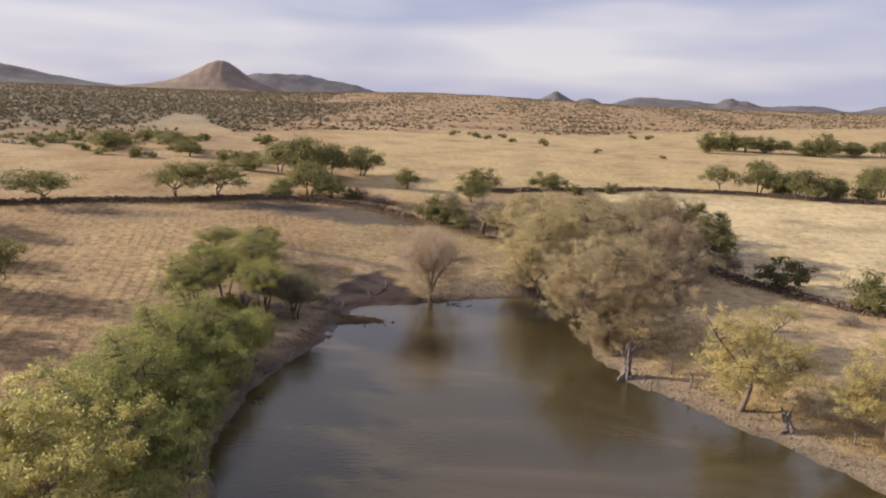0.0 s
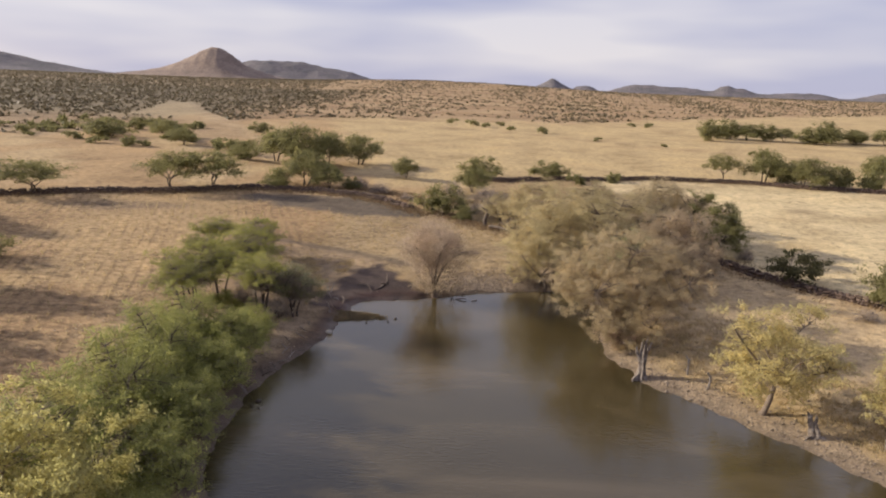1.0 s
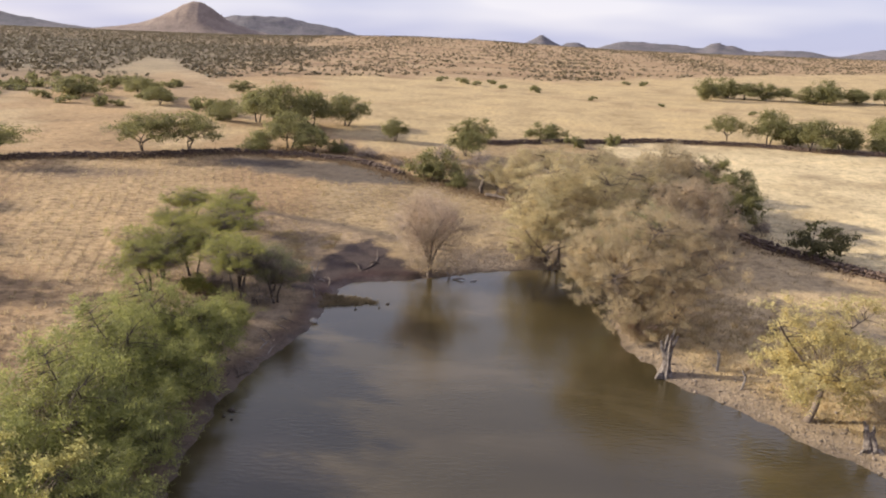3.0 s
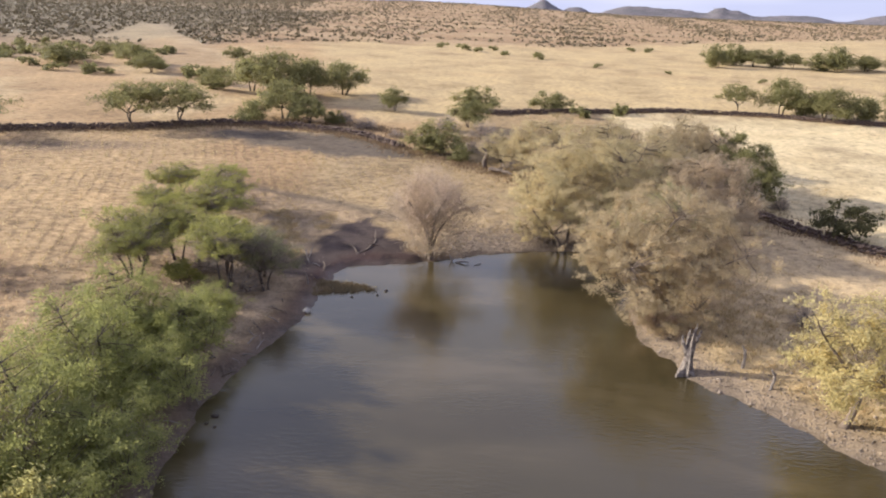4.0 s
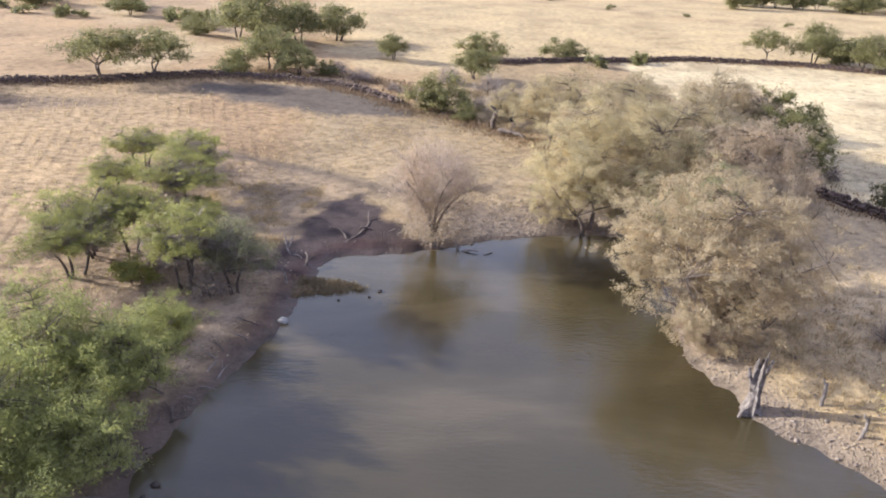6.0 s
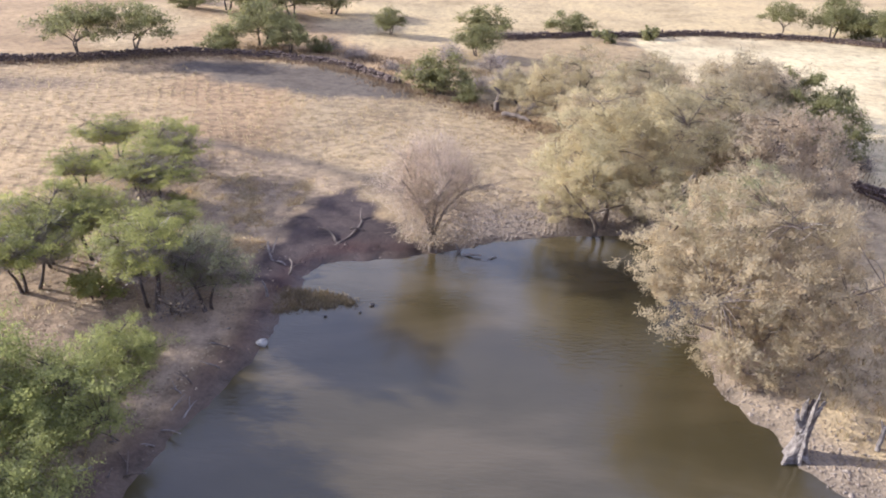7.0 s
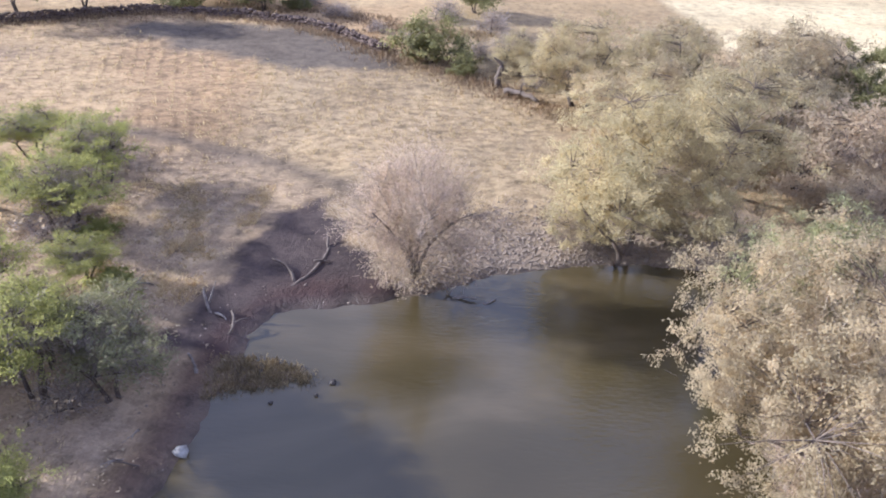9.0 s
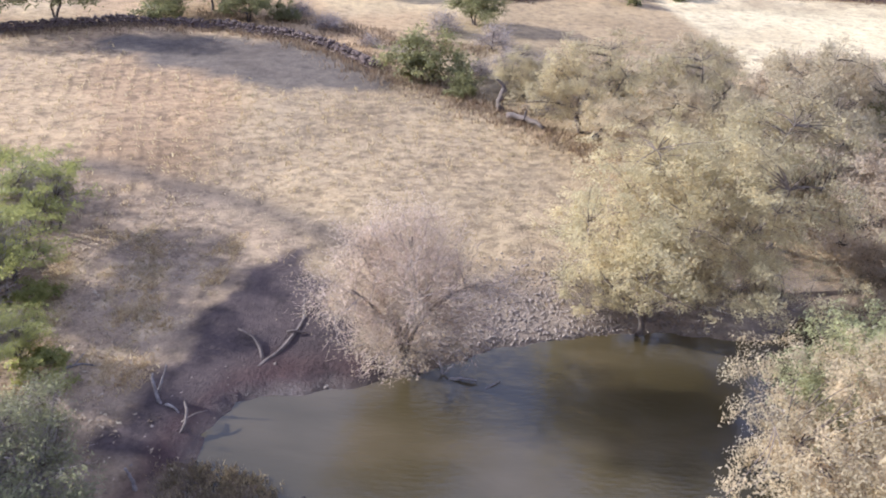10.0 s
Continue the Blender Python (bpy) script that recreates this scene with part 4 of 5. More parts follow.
# the grove on the left bank
for key, x, y, h, w in (("mesquite_a", -19.4, 59.9, 2.6, 3.7), ("mesquite_b", -15.2, 57.5, 3.2, 3.8), ("mesquite_b", -15.0, 53.9, 3.1, 4.0), ("mesquite_a", -18.8, 54.9, 2.4, 3.2),
                        ("mesquite_b", -16.4, 47.1, 3.7, 4.0), ("mesquite_a", -16.0, 44.7, 3.4, 3.8), ("mesquite_c", -15.0, 47.8, 3.5, 3.0), ("mesquite_c", -11.2, 43.9, 4.2, 3.2), ("mesquite_a", -11.6, 45.6, 3.4, 2.6),
                        ("mesquite_d", -9.3, 44.6, 3.4, 3.0), ("mesquite_d", -10.0, 46.2, 2.6, 2.4), ("mesquite_a", -12.6, 50.2, 2.0, 2.6)):
    plant(key, x, y, h, w * 1.05)
plant("bush", -13.6, 44.6, 1.5, 1.7)
plant("bush", -11.4, 49.6, 1.2, 1.6)
plant("bush", -13.4, 53.0, 1.2, 1.4)
plant("dry_shrub", -15.1, 52.8, 1.5, 2.6, label="purplish-grey leafless shrub under the mesquites")
plant("dry_shrub", -10.2, 43.9, 1.3, 1.8, label="grey leafless shrub among the mesquite stems")
plant("dry_shrub", -13.0, 46.4, 1.2, 1.7, label="grey leafless shrub among the mesquite stems")
# the thicket
for key, x, y, h, w in (("thicket_a", -13.2, 37.2, 3.5, 4.2), ("thicket_b", -10.9, 37.6, 2.9, 3.6), ("thicket_a", -13.0, 33.4, 3.7, 4.8), ("thicket_b", -10.6, 33.6, 2.7, 3.6), ("thicket_a", -12.6, 29.2, 3.8, 5.0),
                        ("thicket_b", -10.4, 29.4, 2.6, 3.8), ("thicket_a", -13.2, 25.4, 3.6, 4.6), ("thicket_b", -9.9, 25.4, 2.5, 3.8), ("thicket_b", -9.0, 21.6, 2.2, 3.6), ("thicket_b", -10.6, 40.4, 1.9, 2.4)):
    plant(key, x, y, h, w)
plant("bright", -11.7, 21.3, 5.2, 5.6)
plant("sage", 11.3, 47.6, 5.8, 4.4)
# willows
plant("willow_grey", 10.4, 42.8, 6.8, 8.0, 0)
plant("willow_gold", 7.5, 54.1, 7.6, 7.6, 0)
for key, x, y, h, w in (("willow_b", 12.9, 60.8, 6.4, 6.4), ("willow_b", 7.9, 71.4, 5.9, 6.4), ("willow_d", 19.4, 69.0, 7.0, 6.6), ("willow_d", 15.6, 78.0, 4.6, 5.4), ("willow_c", 20.6, 74.2, 4.6, 5.4),
                        ("willow_c", 17.4, 58.0, 6.2, 6.6), ("willow_c", 16.6, 53.4, 4.6, 4.6), ("willow_b", 12.4, 69.6, 6.0, 5.8), ("willow_d", 16.2, 64.4, 6.2, 6.0), ("willow_b", 5.2, 77.2, 3.2, 4.2), ("willow_d", 10.6, 65.6, 5.4, 5.6), ("willow_c", 13.4, 74.6, 4.6, 5.0), ("willow_c", 24.2, 75.6, 4.2, 5.0)):
    plant(key, x, y, h, w)
plant("overhang", 9.9, 42.2, 2.4, 3.3)
plant("skirt", 5.7, 54.9, 2.3, 2.6)
plant("skirt", 9.4, 55.6, 1.6, 2.2)
plant("dark_mesquite", 22.8, 64.3, 4.6, 4.6)
plant("dark_mesquite", 23.6, 67.8, 5.2, 4.8)
plant("yellow", 14.9, 33.9, 5.6, 4.9, 10)
plant("yellow", 19.7, 30.2, 4.9, 4.0, 60, label="smaller yellow-leaved tree on the gravel shore")


def bare_tree(x, y):
    """The leafless tree in the shallows: a short bole, spreading stems, and three orders of branches in a haze of twigs."""
    rng = np.random.default_rng(128)
    tree = new("bare_tree")
    tree.matrix_basis = pose(x, y, -0.1, 0, 0, 30)
    tagged(tree, "leafless pinkish-grey tree standing at the water's edge", "tree")

    def turned(way, degrees, lift=0.0):
        side = np.cross(way, rng.normal(size=3))
        side /= np.linalg.norm(side) + 1e-9
        a = radians(degrees)
        out = way * math.cos(a) + side * math.sin(a) + np.array([0, 0, lift])
        return out / np.linalg.norm(out)

    s = Soup()
    s.add(*tube(bow((0, 0, -0.3), (0.06, 0.04, 0.95), (0.04, 0, 0), 7), (0.27, 0.22, 0.19, 0.175, 0.165, 0.16, 0.14), 10, rng, 0.14))
    part("trunk", s.mesh("trunk", BARK, True), tree)
    starts, ways, fine = [], [], Soup()
    tilts = np.radians((7, 22, 30, 36, 28, 40, 16))
    turns = 2.39996 * np.arange(7) + rng.uniform(-0.3, 0.3, 7)
    fan = np.stack([np.sin(tilts) * np.cos(turns), np.sin(tilts) * np.sin(turns), np.cos(tilts)], -1)
    fan[:, :2] -= fan[:, :2].mean(0)
    for way, tilt in zip(fan, tilts):
        long = rng.uniform(3.3, 4.5)
        foot = np.array([0.06, 0.04, 0.75]) + way * 0.1
        stem = bow(foot, foot + way * long, np.array([-way[0], -way[1], 0.5]) * 0.22 * math.sin(tilt) * long + rng.normal(0, 0.06, 3), 10)
        s = Soup()
        s.add(*tube(stem, np.linspace(0.085, 0.022, 10), 7, rng, 0.1))
        part("limb", s.mesh("limb", BARK, True), tree)
        for b in range(13):
            at = 0.26 + 0.74 * (b + rng.uniform(0, 1)) / 13
            base = stem[min(int(at * 9), 9)]
            run = turned(way, rng.uniform(30, 68), 0.12)
            reach = rng.uniform(1.1, 2.2) * (1.12 - 0.45 * at)
            line = bow(base, base + run * reach, (0, 0, -0.06 * reach), 6)
            fine.add(*tube(line, np.linspace(0.024, 0.009, 6), 4, closed=False))
            for c in range(9):
                spot = line[rng.integers(1, 6)]
                twig = turned(run, rng.uniform(25, 75), rng.uniform(-0.15, 0.2))
                size = rng.uniform(0.45, 1.0)
                thin = bow(spot, spot + twig * size, (0, 0, -0.07 * size), 4)
                fine.add(*tube(thin, np.linspace(0.011, 0.005, 4), 3, closed=False))
                q = rng.uniform(0.15, 1.25, 13)[:, None]
                starts.append(spot + twig * size * q + rng.normal(0, 0.12, (13, 3)))
                ways.append(twig + rng.normal(0, 0.55, (13, 3)))
    tagged(part("branchwork", fine.mesh("branchwork", PALE_BARK, True), tree), kind="stuff")
    pts, run = np.concatenate(starts), np.concatenate(ways)
    v, f = slivers(rng, pts + run * 0.12, run, 0.38, 0.010)
    tagged(part("brushwood", raw_mesh("brushwood", v, f, TWIG_PALE), tree, "fine bare pinkish twigs"), kind="stuff")
    pick = np.repeat(pts, 3, 0)
    v, f = cards(rng, pick + rng.normal(0, 0.2, pick.shape), rng.normal(size=pick.shape) + np.array([-0.4, -0.2, 0.6]), 0.07, 0.03)
    tagged(part("withered_leaves", raw_mesh("withered_leaves", v, f, LEAF_BEIGE), tree, "few pale withered leaves"), kind="stuff")


bare_tree(-1.0, 51.2)
plant("shoots", -1.0, 51.6, 2.5, 3.6, 0, sink=0.1)
# by the walls and in the fields
plant("far_d", 26.9, 57.0, 2.3, 4.6)
plant("far_c", 30.6, 50.6, 2.7, 3.4)
plant("dry_shrub", 25.6, 63.9, 1.3, 1.6)
plant("dry_shrub", 27.2, 47.6, 0.9, 1.8)
plant("dry_shrub", 17.3, 42.2, 1.1, 1.2)
for x, y, h, w in ((-0.5, 91.0, 2.0, 2.8), (3.6, 87.5, 2.0, 3.2), (4.4, 83.0, 1.6, 2.6), (-9.5, 90.5, 1.4, 2.4), (-12.4, 93.8, 1.5, 2.2), (-5.8, 86.4, 1.0, 1.8), (-3.0, 84.0, 1.2, 2.0), (2.2, 80.6, 1.4, 2.2), (5.6, 74.6, 1.0, 1.6), (6.6, 80.4, 1.8, 2.8)):
    plant("dry_shrub", x, y, h, w, label="grey-brown leafless shrub in the weedy gully")
for key, x, y, h, w in (("far_a", -33.2, 85.0, 4.5, 6.3), ("far_a", -29.2, 86.6, 4.5, 6.3), ("far_a", -45.6, 76.4, 3.5, 7.4), ("far_c", -22.7, 90.8, 2.3, 3.8), ("far_b", -19.7, 94.2, 4.7, 6.4),
                        ("far_b", -16.3, 91.5, 3.4, 4.2), ("far_b", -23.9, 109, 6.6, 8.4), ("far_b", -16.1, 116, 5.0, 6.8), ("far_b", -28.7, 114, 5.0, 6.4), ("far_b", -20.0, 112, 5.6, 6.0),
                        ("far_c", -13.3, 92.0, 1.6, 1.9), ("far_b", -7.6, 104.2, 3.2, 3.2), ("far_c", 3.4, 108.4, 2.8, 5.0), ("far_b", 2.4, 94.0, 3.3, 4.3), ("far_c", -1.4, 79.0, 3.1, 4.4)):
    plant(key, x, y, h, w)
for key, x, y, h, w in (("far_c", 13.9, 110, 2.6, 4.6), ("dot", 17.3, 105, 1.8, 2.2), ("dot", 23.4, 109, 1.8, 2.2), ("far_a", 41.4, 114.5, 4.0, 4.6), ("far_b", 47.5, 113.6, 5.6, 5.4),
                        ("far_b", 52.0, 108.8, 4.8, 6.4), ("far_c", 51.2, 114, 3.4, 4.6), ("far_c", 56.0, 108.8, 3.3, 5.0), ("far_b", 68.0, 118.9, 4.4, 4.8), ("far_b", 65.7, 112.1, 4.8, 5.4),
                        ("far_c", 60.4, 107.5, 2.8, 4.0), ("far_c", 1.0, 76.9, 1.3, 2.0)):
    plant(key, x, y, h, w)
for key, x, y, h, w in (("far_c", -44.8, 162, 2.2, 4.4), ("far_b", -57.1, 141, 3.6, 5.6), ("far_b", -49.6, 129, 3.2, 4.8), ("far_c", -65.6, 134, 3.2, 7.4), ("far_c", -39.8, 126, 1.8, 2.4), ("far_c", -37.5, 129, 1.7, 2.4),
                        ("far_c", -69, 153, 2.6, 4.0), ("far_c", -33.9, 114, 2.0, 3.6), ("far_c", -36.5, 120, 2.2, 3.6), ("far_b", -61, 148, 2.6, 4.6), ("far_c", -53, 137, 2.2, 4.2), ("far_c", -71, 141, 2.6, 5.2)):
    plant(key, x, y, h, w)
for x, y, h, w in ((22.1, 197, 2.2, 2.8), (3.5, 217, 2.1, 3.6), (56.6, 242, 1.5, 2.6), (61.3, 239, 1.7, 2.6), (74.3, 227, 1.4, 1.8), (33.7, 179, 1.3, 1.7), (14.1, 206, 1.5, 2.4), (7.2, 213, 1.6, 2.6), (47, 168, 0.9, 1.4),
                   (62, 155, 1.0, 1.5), (-3, 226, 1.8, 3.0), (12, 222, 1.6, 2.6)):
    plant("dot", x, y, h, w)
rng = np.random.default_rng(880)
for k in range(58):
    x, y = rng.uniform(-98, -37), rng.uniform(113, 172)
    if y < 122 + 0.45 * max(-x - 62, 0) or along(TRACK, np.array(x), np.array(y)) < 4 or (x > -54 and y > 134):
        continue
    plant("dot", x, y, rng.uniform(0.9, 2.0), rng.uniform(1.5, 3.2), label="dark olive thorn bush on the edge of the scrub")
for k in range(16):
    rng = np.random.default_rng(900 + k)
    plant(("far_c", "far_b")[k % 2], 66 + k * 4.1 + rng.uniform(-1, 1), 193 + rng.uniform(-3.5, 7), rng.uniform(3.2, 5.6), rng.uniform(4.8, 7.6), label="dark green bushy tree in the far tree belt")
# trees on the field's western edge, whose long shadows lie on the stubble
for x, y, h, w in ((-33.6, 51.4, 2.0, 3.4), (-44.0, 62.6, 4.4, 5.0), (-32.0, 44.4, 4.8, 5.2), (-27.6, 37.0, 3.0, 4.4)):
    plant("far_c", x, y, h, w, label="olive mesquite tree on the edge of the stubble")


# ---- dead wood ----
def limb_thing(name, label, category, mat, forks, group="", twist=0.07, seed=1, sides=8, groove=0.12):
    """Dead wood of tapered, slightly crooked pieces. Forks: part name, start, end, thick end, thin end, bow."""
    rng = np.random.default_rng(seed)
    x, y = forks[0][1][:2]
    root = new(name)
    root.matrix_basis = pose(x, y, forks[0][1][2])
    tagged(root, label, category, group)
    for piece, a, b, r0, r1, sag in forks:
        a, b = np.array(a, float) - np.array(forks[0][1]), np.array(b, float) - np.array(forks[0][1])
        n = 9
        p = bow(a, b, sag, n)
        p[1:-1] += rng.normal(0, 1, (n - 2, 3)) * r0 * twist * 2
        r = np.linspace(r0, r1, n) * (1 + rng.uniform(-0.08, 0.08, n))
        s = Soup()
        s.add(*tube(p, r, sides, rng, groove))
        part(piece, s.mesh(piece, mat, True), root)
    return root


def old_trunk(name, label, x, y, z, tall, radius, seed, lean=(0.0, 0.0), arms=()):
    """A dead standing trunk: deeply grooved bark ridges, a flared foot and a jagged, splintered top."""
    rng = np.random.default_rng(seed)
    root = new(name)
    root.matrix_basis = pose(x, y, z)
    tagged(root, label, "stump")
    sides, rings = 36, 26
    a = np.linspace(0, 2 * np.pi, sides, endpoint=False)
    ph = rng.uniform(0, 6.28, 5)
    t = np.linspace(0, 1, rings)[:, None]
    ridge = 0.20 * np.abs(np.sin(2.5 * a + ph[0] + 1.3 * t)) + 0.13 * np.sin(7 * a + ph[1] + 2.2 * t) + 0.10 * np.sin(3 * a + ph[2] - 4 * t) + 0.06 * np.sin(13 * a + ph[3] + 5 * t)
    r = radius * (0.86 + 0.55 * np.exp(-t * 9) - 0.22 * t + 0.12 * np.sin(9 * t + ph[4])) * (0.92 + ridge) + rng.normal(0, radius * 0.035, (rings, sides))
    crest = 0.80 + 0.13 * np.sin(2 * a + ph[1]) + 0.07 * np.sin(5 * a + ph[2]) + rng.uniform(-0.06, 0.06, sides)
    zz = t * tall * crest[None]
    px = r * np.cos(a) + lean[0] * t ** 1.4 + 0.06 * np.sin(5 * t)
    py = r * np.sin(a) + lean[1] * t ** 1.4
    v = np.stack([px, py, zz - 0.2], -1).reshape(-1, 3)
    i, k = np.meshgrid(np.arange(rings - 1), np.arange(sides), indexing="ij")
    p, q = i * sides + k, i * sides + (k + 1) % sides
    f = np.stack([p, q, q + sides, p + sides], -1).reshape(-1, 4)
    # the hollow heart of the break
    top = v[-sides:]
    mid = top.mean(0)
    inner = mid + (top - mid) * 0.45
    inner[:, 2] = top[:, 2].min() - 0.12
    n = len(v)
    rim = np.array([[n - sides + k, n - sides + (k + 1) % sides, n + (k + 1) % sides, n + k] for k in range(sides)])
    floor = np.array([[n + k, n + (k + 1) % sides, n + sides, n + sides + 1 + k] for k in range(sides)])
    v = np.concatenate([v, inner, inner.mean(0)[None], (inner + inner.mean(0)) / 2])
    s = Soup()
    s.add(v, np.concatenate([f, rim, floor]))
    part("trunk", s.mesh("trunk", OLD_BARK, False), root)
    for piece, b0, b1, r0, r1, sag in arms:
        pts = bow(b0, b1, sag, 8)
        pts[1:-1] += rng.normal(0, 0.3, (6, 3)) * r0 * 0.5
        s = Soup()
        s.add(*tube(pts, np.linspace(r0, r1, 8) * rng.uniform(0.85, 1.15, 8), 10, rng, 0.22))
        part(piece, s.mesh(piece, OLD_BARK, False), root)
    return root


old_trunk("tree_stump", "tall grey-brown dead trunk with a broken splintered top at the shore", 10.28, 38.0, 0.05, 2.35, 0.25, 5, (0.22, 0.1), [
    ("branch_stub", (0.16, 0.06, 1.35), (0.52, 0.15, 1.95), 0.085, 0.045, (0.04, 0, -0.04)),
    ("branch_stub", (-0.10, 0.0, 1.15), (-0.26, 0.05, 1.72), 0.075, 0.04, (-0.04, 0, 0)),
    ("splinter", (0.24, 0.1, 1.7), (0.30, 0.12, 2.3), 0.075, 0.012, (0, 0, 0)),
    ("root", (-0.12, -0.1, 0.1), (-0.5, -0.3, -0.18), 0.12, 0.04, (0, 0, 0.08)),
    ("root", (0.12, -0.14, 0.1), (0.5, -0.4, -0.16), 0.11, 0.04, (0, 0, 0.07))])
old_trunk("tree_stump", "short pale grey broken stump on the gravel shore", 16.3, 31.9, 0.25, 1.25, 0.24, 23, (-0.06, 0.05), [
    ("splinter", (-0.16, 0.04, 0.6), (-0.36, 0.1, 1.12), 0.085, 0.03, (0, 0, 0)),
    ("root", (0.1, -0.1, 0.05), (0.5, -0.42, -0.12), 0.11, 0.04, (0, 0, 0.06)),
    ("root", (-0.12, -0.08, 0.05), (-0.46, -0.2, -0.12), 0.09, 0.03, (0, 0, 0.05))])
limb_thing("fence_post", "crooked bleached wooden post standing in gravel", "post", DEAD_WOOD, [
    ("shaft", (13.2, 36.4, 0.0), (13.38, 36.5, 1.0), 0.07, 0.05, (0.04, 0, 0)), ("knob", (13.36, 36.48, 0.93), (13.2, 36.5, 1.15), 0.06, 0.03, (0, 0, 0))], group="posts on the shore", seed=7)
limb_thing("fence_post", "short weathered post with a pale top in grass", "post", DEAD_WOOD, [
    ("shaft", (12.75, 38.1, 0.15), (12.78, 38.15, 1.2), 0.08, 0.06, (0.02, 0, 0)), ("knob", (12.78, 38.15, 1.1), (12.66, 38.2, 1.35), 0.06, 0.03, (0, 0, 0))], group="posts on the shore", seed=8)
limb_thing("fence_post", "thin leaning stick standing in the gravel", "post", DEAD_WOOD, [("shaft", (18.6, 30.6, 0.1), (18.5, 30.5, 1.0), 0.05, 0.035, (0.03, 0, 0))], group="posts on the shore", seed=9)
limb_thing("fallen_branch", "pale fallen branch lying on the gravel bank", "branch", DEAD_WOOD, [
    ("stem", (18.9, 29.4, 0.3), (19.9, 28.6, 0.32), 0.07, 0.03, (0.2, 0.1, 0.05)), ("side_branch", (19.3, 29.2, 0.3), (19.2, 28.4, 0.42), 0.04, 0.015, (0, 0, 0.06))], seed=10)
limb_thing("dead_snag", "dark crooked dead trunk at the end of the wall", "stump", DARK_WOOD, [
    ("trunk", (3.3, 74.4, 0.8), (3.45, 74.5, 2.3), 0.22, 0.15, (-0.15, 0, 0)), ("branch_stub", (3.45, 74.5, 2.2), (2.9, 74.6, 2.75), 0.14, 0.05, (0, 0, 0.12))], seed=11)
limb_thing("fallen_log", "dark rotten log beside the gully", "log", DARK_WOOD, [("stem", (3.6, 73.2, 1.05), (5.6, 71.6, 0.98), 0.2, 0.12, (0.1, 0.2, 0.1)), ("side_branch", (4.5, 72.5, 1.1), (4.7, 72.9, 1.7), 0.08, 0.03, (0, 0, 0))], seed=12)
limb_thing("driftwood", "long crooked driftwood branch lying on dark mud", "driftwood", DARK_WOOD, [
    ("stem", (-5.9, 50.5, 0.16), (-4.5, 53.6, 0.45), 0.075, 0.055, (0.35, -0.2, 0.08)), ("raised_end", (-4.55, 53.5, 0.43), (-4.62, 54.2, 0.85), 0.06, 0.03, (0, 0, 0)),
    ("side_branch", (-5.4, 51.1, 0.28), (-6.5, 52.4, 0.52), 0.06, 0.025, (0.15, 0.1, 0.12)), ("side_branch", (-4.9, 52.4, 0.5), (-4.2, 52.5, 0.36), 0.05, 0.02, (0, 0, 0.1))], seed=13)
limb_thing("dead_branch", "white forked dead branch standing on the mud bank", "branch", DEAD_WOOD, [
    ("stem", (-7.7, 48.9, 0.15), (-8.15, 49.5, 1.0), 0.07, 0.04, (-0.12, 0, 0)), ("side_branch", (-7.95, 49.2, 0.6), (-7.75, 49.6, 1.25), 0.04, 0.015, (0, 0, 0)), ("side_branch", (-7.75, 49.0, 0.25), (-7.2, 48.7, 0.18), 0.05, 0.02, (0, 0, 0.14))], seed=14)
limb_thing("dead_branch", "short white stick standing at the water", "branch", DEAD_WOOD, [("stem", (-7.35, 45.9, 0.15), (-7.55, 46.0, 0.95), 0.06, 0.03, (0.04, 0, 0))], seed=15)
limb_thing("dead_branch", "dark twisted branch on the mud", "branch", DARK_WOOD, [
    ("stem", (-7.0, 47.9, 0.1), (-7.1, 48.9, 0.5), 0.06, 0.03, (0.15, 0, 0.1)), ("side_branch", (-7.0, 48.3, 0.3), (-6.4, 48.7, 0.4), 0.04, 0.015, (0, 0, 0.08))], seed=16)
limb_thing("dead_branch", "bleached fallen branch on the trampled bank", "branch", DEAD_WOOD, [
    ("stem", (-11.3, 49.9, 0.5), (-10.2, 50.2, 0.56), 0.05, 0.02, (0, 0.1, 0.1)), ("side_branch", (-10.9, 50.0, 0.55), (-10.7, 50.6, 0.75), 0.035, 0.012, (0, 0, 0))], seed=17)
limb_thing("sunken_branch", "pale forked branch sticking out of the water", "branch", DEAD_WOOD, [
    ("stem", (0.35, 51.2, -0.12), (0.15, 51.35, 0.45), 0.055, 0.025, (0, 0, 0)), ("side_branch", (0.3, 51.2, 0.0), (0.65, 51.25, 0.4), 0.04, 0.015, (0, 0, 0)), ("side_branch", (0.5, 51.0, -0.03), (1.35, 50.85, 0.1), 0.06, 0.03, (0, 0, 0.06))], seed=18)
limb_thing("sunken_branch", "small pale stick floating on the pond", "branch", DEAD_WOOD, [("stem", (1.65, 50.6, -0.01), (2.1, 50.95, 0.03), 0.035, 0.02, (0, 0, 0.02))], seed=19)
limb_thing("leaning_trunk", "grey dead trunk leaning among the willows", "trunk", BARK, [
    ("stem", (11.4, 56.3, 0.25), (13.2, 58.0, 2.3), 0.17, 0.09, (0.1, 0, 0.15)), ("side_branch", (12.3, 57.2, 1.4), (12.2, 57.6, 2.5), 0.07, 0.03, (0, 0, 0))], seed=20)
limb_thing("fallen_log", "long dark fallen log under the willows", "log", DARK_WOOD, [("stem", (9.0, 56.2, 0.55), (12.4, 55.6, 0.5), 0.13, 0.08, (0, 0.2, 0.08))], seed=21)
